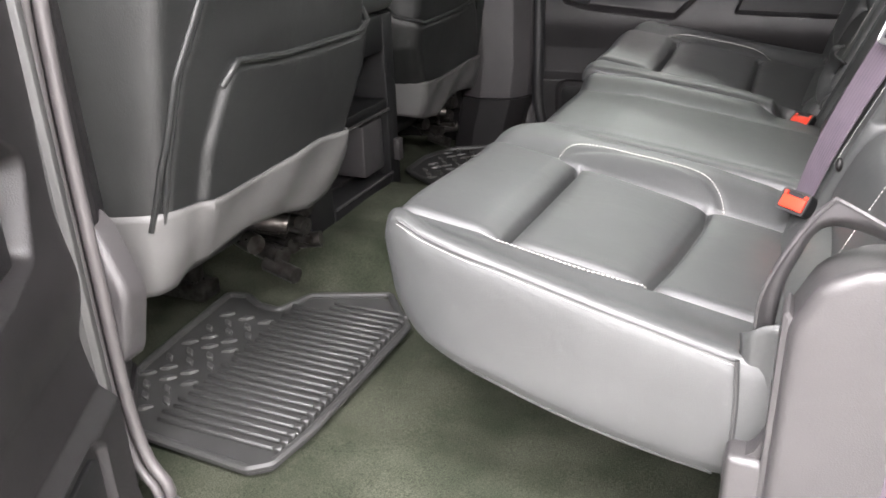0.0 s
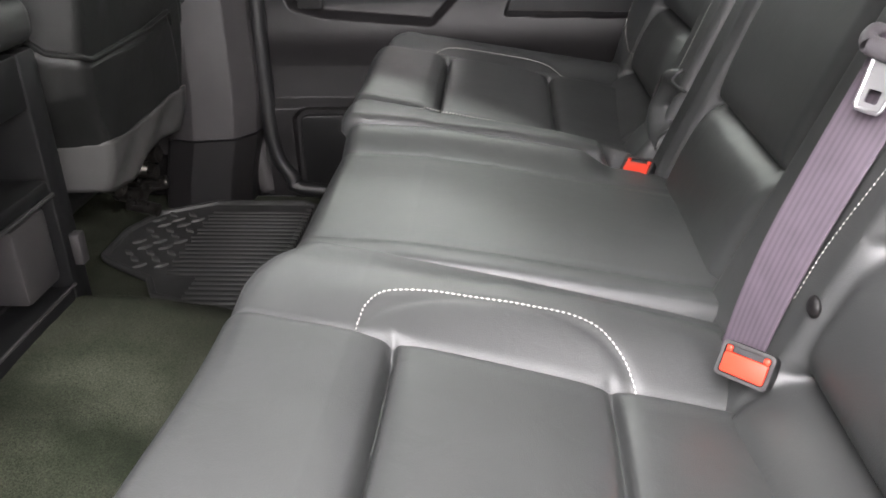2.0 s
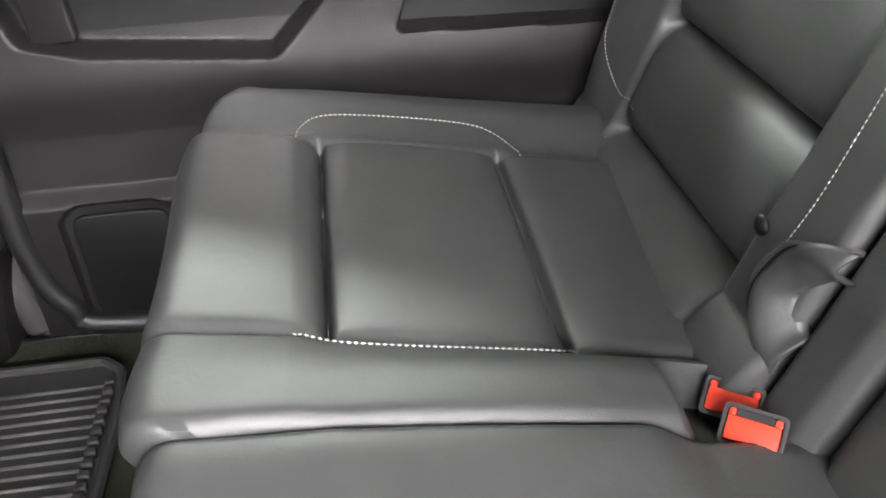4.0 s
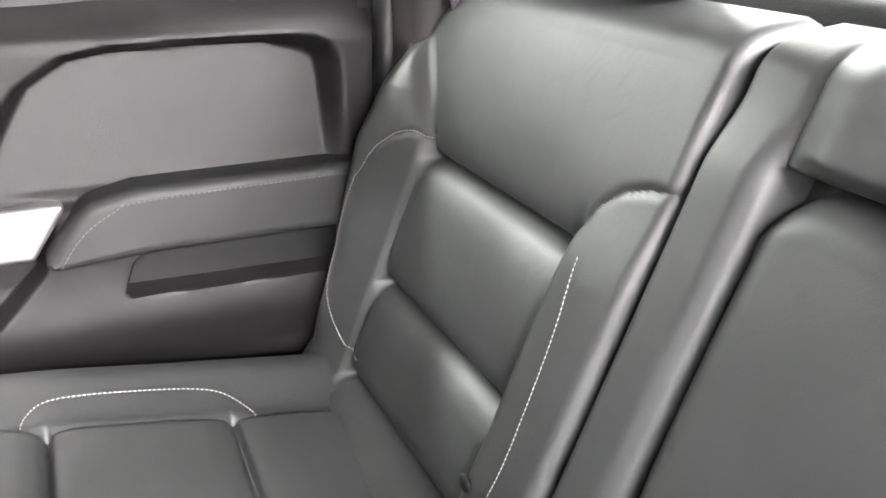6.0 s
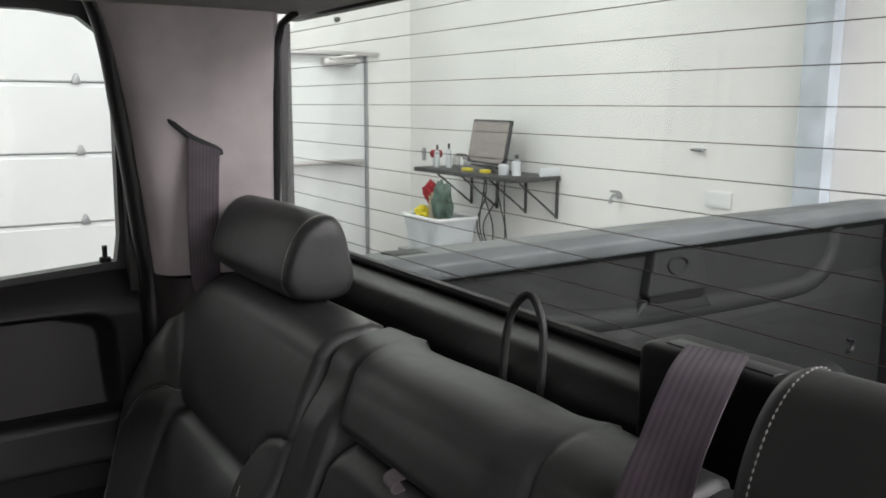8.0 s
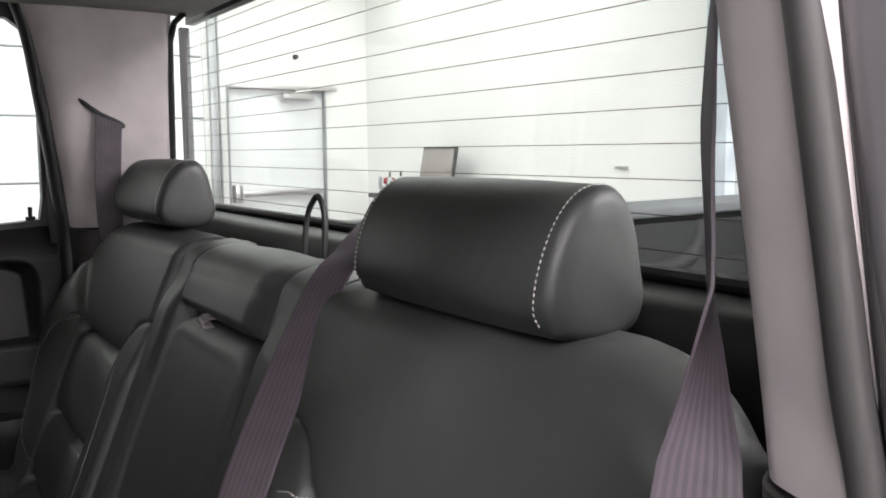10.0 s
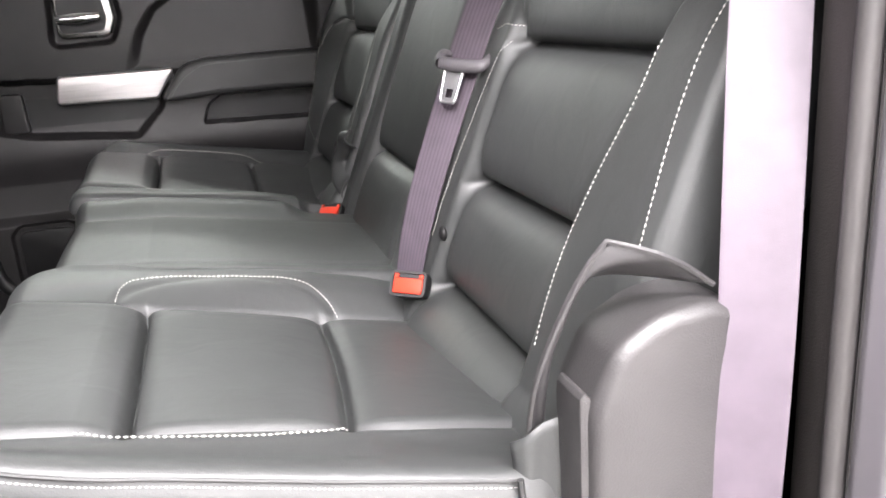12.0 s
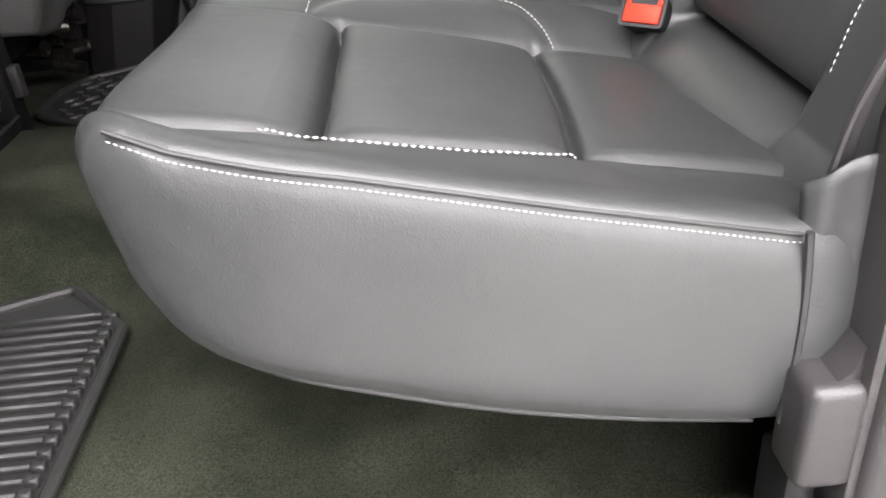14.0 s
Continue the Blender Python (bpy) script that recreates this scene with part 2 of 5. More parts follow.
def polygon_distance(px, pz, poly):
    """Signed distance of points to a polygon, inside negative."""
    d = np.full(px.shape, 1e9)
    inside = np.zeros(px.shape, bool)
    pts = [(float(p[0]), float(p[1])) for p in poly]
    for (ax, az), (bx, bz) in zip(pts, pts[1:] + pts[:1]):
        ex, ez = bx - ax, bz - az
        t = np.clip(((px - ax) * ex + (pz - az) * ez) / (ex * ex + ez * ez + 1e-12), 0, 1)
        d = np.minimum(d, np.hypot(px - ax - t * ex, pz - az - t * ez))
        cross = ((az > pz) != (bz > pz)) & (px < (bx - ax) * (pz - az) / (bz - az + 1e-12) + ax)
        inside ^= cross
    return np.where(inside, -d, d)


def step(d, width):
    """1 inside a distance of 0, falling to 0 over the width."""
    t = np.clip(0.5 - d / width, 0, 1)
    return t * t * (3 - 2 * t)


def stitches(bm, line, pitch=0.0046, size=0.00056, normal=None):
    """Thread: short slanted beads along a line of points."""
    line = [Vector(p) for p in line]
    run = 0.0
    for a, b in zip(line, line[1:]):
        way, length = (b - a).normalized(), (b - a).length
        while run < length:
            p = a + way * run
            q = p + way * pitch * 0.86
            mid = (p + q) / 2
            u = way.orthogonal().normalized() * size
            w = way.cross(u).normalized() * size
            ring = [bm.verts.new(mid + u), bm.verts.new(mid + w), bm.verts.new(mid - u), bm.verts.new(mid - w)]
            e0, e1 = bm.verts.new(p), bm.verts.new(q)
            for i in range(4):
                bm.faces.new((e0, ring[i], ring[(i + 1) % 4]))
                bm.faces.new((e1, ring[(i + 1) % 4], ring[i]))
            run += pitch
        run -= length
    return bm


def bell(d, w):
    return math.exp(-(d / w) ** 2)


def ease(t):
    t = min(max(t, 0.0), 1.0)
    return t * t * (3 - 2 * t)


# ---- garage ----
def garage():
    x0, x1, y0, y1, top = -7.0, 3.3, -6.0, 5.3, 2.6
    single("ground", cube((x0 - 0.2, y0 - 0.2, GROUND - 0.15), (x1 + 0.2, y1 + 0.2, GROUND)), CONCRETE, "smooth grey sealed concrete garage floor", "floor", kind="structure")
    single("ceiling", cube((x0 - 0.2, y0 - 0.2, top), (x1 + 0.2, y1 + 0.2, top + 0.15)), WALL_WHITE, "white painted garage ceiling", "ceiling", kind="structure")
    single("wall_south", cube((x0 - 0.2, y0 - 0.2, GROUND), (x1 + 0.2, y0, top)), WALL_WHITE, "white painted garage wall", "wall", kind="structure")
    single("wall_east", cube((x1, y0, GROUND), (x1 + 0.2, y1, top)), WALL_WHITE, "white painted garage end wall", "wall", kind="structure")
    single("wall_west", cube((x0 - 0.2, y0, GROUND), (x0, y1, top)), WALL_WHITE, "white painted garage end wall", "wall", kind="structure")
    # north wall with the vehicle door's opening and the side door's opening
    bm = bmesh.new()
    for lo, hi in (((1.90, GROUND), (2.07, top)), ((2.07, 1.40), (2.91, top)), ((2.91, GROUND), (x1 + 0.2, top)), ((x0 - 0.2, GROUND), (-3.6, top)), ((-3.6, 2.2), (1.90, top))):
        box(bm, (lo[0], y1, lo[1]), (hi[0], y1 + 0.2, hi[1]))
    single("wall_north", bm, WALL_WHITE, "bright white painted garage wall with two door openings", "wall", kind="structure")
    # sectional vehicle door
    door = thing("garage_door", "closed white sectional overhead garage door with steel hinges", "garage door")
    levels = [GROUND, -0.235, 0.226, 0.687, 1.148, 1.609, 2.07, 2.2]
    for a, b in zip(levels, levels[1:]):
        prof = [(0.0, a + 0.004), (-0.012, a + 0.012), (-0.012, b - 0.03), (0.0, b - 0.022), (0.0, b - 0.004), (0.05, b - 0.004), (0.05, a + 0.004)]
        rows = [[Vector((x, y1 + 0.05 + y, zz)) for y, zz in prof] for x in (-3.6, 1.90)]
        part("panel", grid(bmesh.new(), rows, True, True), DOOR_WHITE, door, smooth=False)
    first = None
    for zz in levels[1:-1]:
        for x in (0.79, -0.05, -0.89, -1.73, 1.63):
            bm = bmesh.new()
            prism(bm, ccw(rounded([(-0.028, -0.012), (0.028, -0.012), (0.028, 0.012), (0.012, 0.05), (0.0, 0.062), (-0.012, 0.05), (-0.028, 0.012)], 0.006, 2)), Matrix.Translation((0, 0, 0)) @ face_y(0.0), 0.012, 0.003, 2)
            if first is None:
                first = part("hinge", bm, HINGE_GREY, door)
                first.location = (x, y1 + 0.038, zz)
            else:
                bm.free()
                h = new("hinge", first.data)
                h.parent, h.location = door, (x, y1 + 0.038, zz)
    part("track", cube((1.93, y1 - 0.06, GROUND), (1.98, y1 - 0.003, 2.3), 0.004), HINGE_GREY, door)
    part("track", cube((2.005, y1 - 0.03, GROUND), (2.015, y1 - 0.003, 2.3)), HINGE_GREY, door)
    # side door
    d = thing("door_1", "closed white steel side door with closer and push bar", "door", kind="structure")
    part("leaf", cube((2.086, y1 + 0.03, GROUND + 0.01), (2.894, y1 + 0.075, 1.385), 0.003), DOOR_WHITE, d)
    bm = bmesh.new()
    for lo, hi in (((2.07, GROUND), (2.085, 1.40)), ((2.895, GROUND), (2.91, 1.40)), ((2.085, 1.386), (2.895, 1.40))):
        box(bm, (lo[0], y1 - 0.012, lo[1]), (hi[0], y1 + 0.15, hi[1]), 0.002, 1)
    part("frame", bm, HINGE_GREY, d)
    bm = cube((2.14, y1 - 0.045, 0.555), (2.86, y1 + 0.03, 0.592), 0.008)
    box(bm, (2.10, y1 - 0.06, 0.50), (2.16, y1 + 0.03, 0.64), 0.01)
    part("push_bar", bm, SILVER, d)
    bm = cube((2.21, y1 - 0.02, 1.388), (3.01, y1 - 0.013, 1.42), 0.003)
    box(bm, (2.52, y1 - 0.05, 1.31), (2.80, y1 + 0.025, 1.365), 0.012)
    tube(bm, [(2.56, y1 - 0.05, 1.36), (2.72, y1 - 0.17, 1.38), (2.92, y1 - 0.03, 1.40)], 0.008)
    part("closer", bm, SILVER, d)
    single("wall_pilaster", cube((3.22, 1.60, GROUND), (3.298, 1.735, top)), material("pale_blue_paint", (0.60, 0.66, 0.72), 0.6), "pale blue painted pilaster on the garage wall", "pilaster", kind="structure")
    for x in (-3.7, -0.6, 2.0):
        # the row at 4.4 is added, out of view, to keep the far wall lit
        for y in (-5.3, -3.7, -1.9, 2.9, 4.4):
            f = thing("ceiling_light", "assumed long white fluorescent ceiling fixture out of view, switched on", "ceiling light", "garage ceiling lights")
            part("housing", cube((x - 1.25, y - 0.16, 2.54), (x + 1.25, y + 0.16, 2.598), 0.01), DOOR_WHITE, f)
            strip_lamp(x, y, 2.53, LAMP[y] * (0.5 if x < -3 else 1.0))


LAMP = {-5.3: 170.0, -3.7: 230.0, -1.9: 200.0, 2.9: 44.0, 4.4: 36.0}
garage()


# ---- rear seats ----
def cushion_line(x):
    """Height of a cushion's middle from its rear to its front edge."""
    return float(np.interp(x, (-0.45, -0.41, -0.325, -0.294, -0.118, 0.0, 0.08), (0.360, 0.362, 0.346, 0.337, 0.294, 0.268, 0.248)))


FRONT_SEAM, S2 = -0.294, -0.118
IN_A, OUT_A = 0.303, 0.608


def inner_rise(x, d):
    """How far the inner bolster stands above the insert, d from the seam between them."""
    crest = float(np.interp(x, (-0.45, -0.38, -0.30, -0.20, -0.125, -0.05, 0.02), (0.003, 0.007, 0.014, 0.026, 0.031, 0.028, 0.018)))
    return crest * math.sin(min(d / 0.062, 1.0) * math.pi / 2) * (1 - 0.72 * ease((d - 0.080) / 0.058))


def cushion_top(x, a, bow=0.0, back=0.0):
    """Height of an outboard cushion at x and a, the distance from the middle plane."""
    z = cushion_line(x)
    u = min(max((a - 0.33) / 0.27, 0.0), 1.0)
    S1 = FRONT_SEAM - back
    s2 = S2 - bow * u ** 1.6 - 0.6 * back
    z += u * float(np.interp(x, (-0.45, -0.30, -0.13, -0.04), (0.008, 0.013, 0.022, 0.024)))
    inner, outer = ease((IN_A + 0.016 - a) / 0.026), ease((a - OUT_A + 0.010) / 0.022)
    inside = (1 - inner) * (1 - outer)
    pads = ((-0.46, S1), (S1, s2), (s2, 0.02))
    for lo, hi in pads:
        if lo <= x <= hi:
            t = (x - lo) / (hi - lo)
            z += inside * 0.006 * (1 - abs(2 * t - 1) ** 4.0)
    z -= inside * (0.016 * bell(x - S1, 0.0040) + 0.004 * bell(x - S1, 0.013) + 0.009 * bell(x - s2, 0.0042) + 0.003 * bell(x - s2, 0.012))
    z -= 0.004 * (bell(a - IN_A, 0.0035) + bell(a - OUT_A, 0.0035))
    if a < IN_A:
        z += inner_rise(x, IN_A - a)
    for edge, way in ((OUT_A, 1),):
        d = (a - edge) * way
        if d > 0:
            span = ease((x + 0.335) / 0.05) * ease((-0.09 - x) / 0.05)
            z += 0.005 * span * math.sin(min(d / 0.062, 1.0) * math.pi) ** 0.7
    if a > OUT_A + 0.012:
        w = ease((a - OUT_A - 0.012) / 0.075)
        z += (float(np.interp(x, (-0.44, -0.385, -0.35, -0.273, -0.167, -0.052, 0.05), (0.404, 0.404, 0.391, 0.372, 0.344, 0.316, 0.30))) - z) * w
    return z


def middle_top(x, y):
    z = float(np.interp(x, (-0.43, -0.39, -0.30, -0.20, -0.10, 0.0, 0.08), (0.335, 0.337, 0.332, 0.317, 0.299, 0.282, 0.268)))
    z += 0.003 * bell(y - 0.03, 0.12) + 0.018 * ease((y - 0.140) / 0.060) * ease((-0.055 - x) / 0.05) + 0.004 * ease((-0.105 - y) / 0.030)
    z -= 0.0025 * (bell(y + 0.110, 0.004) + bell(y - 0.142, 0.005))
    return z


def bend(x):
    """How far a cushion's side panel turns inward towards its front corner."""
    return 0.018 * min(max((-0.285 - x) / 0.105, 0.0), 1.15) ** 2


def cushion_rows(stations, top, sign, x_front, lo_cap, hi_cap):
    """Side profiles of a cushion at stations across it, closed by soft side panels."""
    rows = []

    def profile(a):
        xf = x_front(a)
        pts = [(x, top(x, a)) for x in np.linspace(0.075, xf + 0.03, 330)]
        zt = pts[-1][1]
        for k in range(1, 9):
            b = k / 8 * math.pi / 2
            pts.append((xf + 0.03 - 0.03 * math.sin(b), zt + 0.003 * math.sin(2 * b) - 0.028 * (1 - math.cos(b))))
        z0 = min(0.338, zt - 0.034)
        floor = [(xf + 0.005, z0), (xf + 0.014, 0.302), (xf + 0.047, 0.263), (-0.270, 0.233), (-0.200, 0.2105), (-0.124, 0.1935), (-0.055, 0.183), (0.075, 0.180)]
        fx = smooth_line([(p[0], p[1], 0) for p in floor], 4)
        pts += [(p.x, p.y) for p in fx]
        return pts

    def medial(pts, x):
        """The middle of the side panel at x."""
        tops = sorted(pts[:330])
        lows = sorted(p for p in pts[338:])
        x = min(max(x, tops[0][0] + 0.055), 0.035)
        return x, (np.interp(x, [p[0] for p in tops], [p[1] for p in tops]) + np.interp(x, [p[0] for p in lows], [p[1] for p in lows])) / 2

    def ring(a, k=0.0, base=None):
        pts = profile(a if base is None else base)
        out = []
        for x, z in pts:
            mx, mz = medial(pts, x)
            gap = math.hypot(mx - x, mz - z)
            f = min(k / gap, 1.0) if 0 < k < 1 and gap > 1e-6 else (1.0 if k >= 1 else 0.0)
            px = x + (mx - x) * f
            out.append(Vector((px, sign * (a - bend(px) * ease((a - 0.60) / 0.09)), z + (mz - z) * f)))
        return out

    first, last = stations[0], stations[-1]
    if lo_cap:
        rows += [ring(first - 0.013, 1.0, first), ring(first - 0.012, 0.03, first), ring(first - 0.009, 0.009, first), ring(first - 0.003, 0.002, first)]
    rows += [ring(a) for a in stations]
    if hi_cap:
        rows += [ring(last + d, k, last) for d, k in ((0.003, 0.0008), (0.006, 0.0024), (0.0085, 0.0052), (0.0088, 0.0068), (0.0112, 0.011), (0.0132, 0.018), (0.0147, 0.028), (0.0155, 0.042), (0.0157, 0.052), (0.0157, 0.064), (0.0157, 0.078), (0.0157, 0.094), (0.0157, 1.0))]
    return grid(bmesh.new(), rows, True)


def outboard_front(a):
    f = -0.430 + 0.002 * math.sin(a * 20)
    if a > 0.53:
        t = min((a - 0.53) / 0.17, 1.0)
        f += 0.042 * (1 - math.sqrt(max(0.0, 1 - t * t * 0.95)))
    if a < 0.26:
        f += 0.02 * ((0.26 - a) / 0.08) ** 2
    return f


def arc_line(edge, way, top, sign, deep):
    """The curved seam of a bolster panel, as a line on the cushion."""
    if deep:
        pts = [(x, d * (0.82 if sign > 0 else 1.0)) for x, d in ((-0.323, 0.0), (-0.318, 0.026), (-0.302, 0.048), (-0.266, 0.056), (-0.205, 0.057), (-0.155, 0.053), (-0.125, 0.042), (-0.106, 0.022), (-0.097, 0.0))]
    else:
        end = -0.022 if sign < 0 else 0.0
        pts = [(-0.325, 0.0), (-0.31, 0.008), (-0.285, 0.014), (-0.21, 0.018), (-0.165 + end, 0.015), (-0.130 + end, 0.010), (-0.115 + end, 0.0)]
    line = smooth_line([(x, edge + way * d, 0) for x, d in pts], 10)
    return [Vector((p.x, sign * p.y, top(p.x, p.y) + 0.0026)) for p in line]


def outboard_cushion(seat, sign, inner):
    fine = list(np.linspace(inner, 0.694, 130))

    def height(x, a):
        if sign > 0:
            a = IN_A + (a - 0.310) * (OUT_A - IN_A) / 0.290
        z = cushion_top(x, a, 0.022 if sign < 0 else 0.0, 0.0 if sign < 0 else 0.008)
        if sign > 0:
            z += ease((a - 0.605) / 0.09) * float(np.interp(x, (-0.40, -0.30, -0.15, -0.05), (-0.019, -0.012, 0.002, 0.010)))
            z -= 0.045 * ease((x + 0.075) / 0.030) * ease((0.288 - a) / 0.020)
        if sign < 0:
            d = abs(math.hypot((x + 0.211) / 0.111, max(0.303 - a, 0.0) / 0.057) - 1.0) * 0.057
            z -= 0.0022 * bell(d, 0.0035) * (1 if a < 0.303 else 0)
        return z

    body = cushion_rows(fine, height, sign, outboard_front, True, True)
    c = part("seat_cushion", body, LEATHER, seat, "black leather seat cushion with pressed cross seams")
    for run in (arc_line(IN_A if sign < 0 else 0.310, -1, height, sign, sign < 0), arc_line(OUT_A if sign < 0 else 0.600, 1, height, sign, sign > 0)):
        part("stitching", stitches(bmesh.new(), run, 0.0050, 0.0009), THREAD, c, "white contrast stitching")
    edge = []
    for x in np.linspace(-0.045, -0.378, 90):
        edge.append(Vector((x, sign * (0.7048 + 0.0014 * ease((-0.26 - x) / 0.05) - bend(x)), height(x, 0.694) - 0.0085)))
    rim = [Vector((outboard_front(a) + 0.011, sign * a, height(outboard_front(a) + 0.03, a) - 0.006)) for a in np.linspace(inner + 0.004, inner + 0.075, 24)]
    part("stitching", stitches(bmesh.new(), rim, 0.005, 0.0008), THREAD, c, "white contrast stitching")
    if sign > 0:
        return c
    part("stitching", stitches(bmesh.new(), edge, 0.0036, 0.0005), THREAD, c, "white contrast stitching")
    piping = bmesh.new()
    tube(piping, [p + Vector((0, -sign * 0.0012, 0.0042)) for p in edge], 0.0013, 6)
    tube(piping, [Vector((-0.045 + 0.004 * math.sin(k / 12 * 3), sign * 0.7095, 0.315 - 0.125 * k / 12)) for k in range(13)], 0.0024, 6)
    low = smooth_line([(-0.380, 0.304, 0), (-0.343, 0.266, 0), (-0.270, 0.237, 0), (-0.200, 0.2145, 0), (-0.124, 0.1975, 0), (-0.055, 0.187, 0)], 6)
    tube(piping, [Vector((p.x, sign * (0.6985 - bend(p.x)), p.y - 0.004)) for p in low], 0.0016, 6)
    part("piping", piping, SOFT_LEATHER, c)
    return c


BACK_RAKE = 0.40


def back_line(z):
    return 0.008 + (z - 0.27) * BACK_RAKE


CREASES = (0.314, 0.427, 0.571)


BACK_SEAMS = (
    [(0.325, 0.571), (0.322, 0.592), (0.308, 0.615), (0.288, 0.632), (0.262, 0.641), (0.235, 0.644)],
    [(0.615, 0.571), (0.616, 0.592), (0.622, 0.612), (0.640, 0.645), (0.660, 0.682)],
    [(0.616, 0.594), (0.632, 0.600), (0.648, 0.594), (0.660, 0.572)],
)


def seam_distance(a, z, line):
    best = 1.0
    for (a0, z0), (a1, z1) in zip(line, line[1:]):
        da, dz = a1 - a0, z1 - z0
        t = min(max(((a - a0) * da + (z - z0) * dz) / (da * da + dz * dz), 0.0), 1.0)
        best = min(best, math.hypot(a - a0 - t * da, z - z0 - t * dz))
    return best


FAR_SEAMS = (
    BACK_SEAMS[0],
    [(0.615, 0.571), (0.618, 0.592), (0.628, 0.612), (0.652, 0.645), (0.690, 0.682)],
    [(0.618, 0.594), (0.640, 0.597), (0.662, 0.586), (0.685, 0.545)],
)
FIELD_A, FIELD_Z = np.linspace(0.18, 0.80, 400), np.linspace(0.15, 0.85, 400)
FIELD = np.meshgrid(FIELD_A, FIELD_Z)
INNER_BOLSTER = step(polygon_distance(*FIELD, [(0.1, 0.0), (0.325, 0.0)] + BACK_SEAMS[0] + [(0.1, 0.646)]), 0.020)
OUTER_BOLSTER = step(polygon_distance(*FIELD, [(0.9, 0.0), (0.615, 0.0)] + BACK_SEAMS[1] + [(0.9, 0.74)]), 0.020)


FAR_BOLSTER = step(polygon_distance(*FIELD, [(0.9, 0.0), (0.615, 0.0)] + FAR_SEAMS[1] + [(0.9, 0.74)]), 0.020)


def sample(field, a, z):
    """A value of a field over the seatback, between its grid's points."""
    u = min(max((a - 0.18) / 0.62 * 399, 0.0), 398.0)
    v = min(max((z - 0.15) / 0.70 * 399, 0.0), 398.0)
    i, j = int(u), int(v)
    u, v = u - i, v - j
    return float((field[j, i] * (1 - u) + field[j, i + 1] * u) * (1 - v) + (field[j + 1, i] * (1 - u) + field[j + 1, i + 1] * u) * v)


def back_front(z, a, shift=0.0):
    """Depth of an outboard seatback's face at height z and a, the distance from the middle plane."""
    x = back_line(z)
    ins_in, ins_out = 0.325 + shift, 0.615 + shift
    fade = ease((0.62 - z) / 0.04)
    push = 0.035 * ease((0.57 - z) / 0.13) if shift < 0 else 0.0
    ins_out -= push
    inner, outer = sample(INNER_BOLSTER, a - shift, z), sample(FAR_BOLSTER if shift > 0 else OUTER_BOLSTER, a - shift + push, z)
    wing = 0.020 * (1 - 0.7 * ease((z - 0.57) / 0.09))
    if shift > 0:
        wing = 0.012 + (float(np.interp(z, (0.30, 0.36, 0.44, 0.52, 0.575, 0.64, 0.71), (0.018, 0.028, 0.036, 0.050, 0.058, 0.048, 0.012))) - 0.012) * ease((a - shift - 0.605) / 0.095)
    x -= 0.020 * inner * (1 - 0.45 * ease((z - 0.56) / 0.08)) + wing * outer
    inside = (1 - inner) * (1 - outer)
    if z < CREASES[0]:
        x -= (1 - 0.5 * inner) * (1 - 0.5 * outer) * 0.026 * math.sin(min(max((z - 0.225) / 0.089, 0.0), 1.0) * math.pi) ** 0.7
    levels = (0.24, *CREASES, 0.78)
    for lo, hi in zip(levels, levels[1:]):
        if lo <= z < hi:
            t = (z - lo) / (hi - lo)
            x -= inside * 0.012 * (1 - abs(2 * t - 1) ** 2.6)
    for c in CREASES:
        x += inside * (0.016 * bell(z - c, 0.0055) + 0.005 * bell(z - c, 0.016))
    x += 0.005 * fade * (bell(a - ins_in, 0.006) + bell(a - ins_out, 0.006))
    x += 0.006 * ease((a - shift - (0.675 if shift < 0 else 0.695)) / 0.03)
    for seam in BACK_SEAMS[:2] if shift < 0 else FAR_SEAMS:
        x += 0.004 * bell(seam_distance(a - shift, z, seam), 0.0035)
    return x


def back_rows(stations, face, sign, z_top, thick=0.085, bottom=0.20, n=200):
    def profile(a):
        zt = z_top(a)
        pts = [(face(z, a), z) for z in np.linspace(bottom, zt - 0.03, n)]
        x0 = pts[-1][0]
        for k in range(1, 9):
            b = k / 8 * math.pi / 2
            pts.append((x0 + 0.05 * (1 - math.cos(b)) + 0.008 * k / 8, zt - 0.03 + 0.03 * math.sin(b)))
        xb = x0 + thick
        pts += [(x0 + 0.075, zt + 0.002), (xb + 0.004, zt - 0.004), (xb + 0.014, zt - 0.03), (xb + 0.006, zt - 0.10), (face(bottom, a) + thick, bottom)]
        return pts

    def ring(a, k=0.0, base=None):
        b = a if base is None else base
        zt = z_top(b)
        out = []
        for x, z in profile(b):
            mz = min(max(z, bottom + 0.04), zt - 0.045)
            mx = face(mz, b) + thick / 2
            gap = math.hypot(mx - x, mz - z)
            f = min(k / gap, 1.0) if 0 < k < 1 and gap > 1e-6 else (1.0 if k >= 1 else 0.0)
            out.append(Vector((x + (mx - x) * f, sign * a, z + (mz - z) * f)))
        return out

    lo, hi = stations[0], stations[-1]
    rows = [ring(lo - 0.011, 1.0, lo), ring(lo - 0.010, 0.012, lo), ring(lo - 0.006, 0.005, lo), ring(lo - 0.003, 0.0015, lo)]
    rows += [ring(a) for a in stations]
    rows += [ring(hi + 0.003, 0.0015, hi), ring(hi + 0.006, 0.005, hi), ring(hi + 0.010, 0.012, hi), ring(hi + 0.011, 1.0, hi)]
    return grid(bmesh.new(), rows, True)


def outboard_top(a, start):
    z = 0.762
    if a > start:
        t = min((a - start) / 0.125, 1.0)
        z -= 0.11 * (1 - math.sqrt(max(0.0, 1 - t * t)) * 1.0) if t < 1 else 0.11
    return z


def on_back(z, a, sign, shift, lift=0.0015):
    return Vector((back_front(z, a + shift, shift) - lift, sign * (a + shift), z))


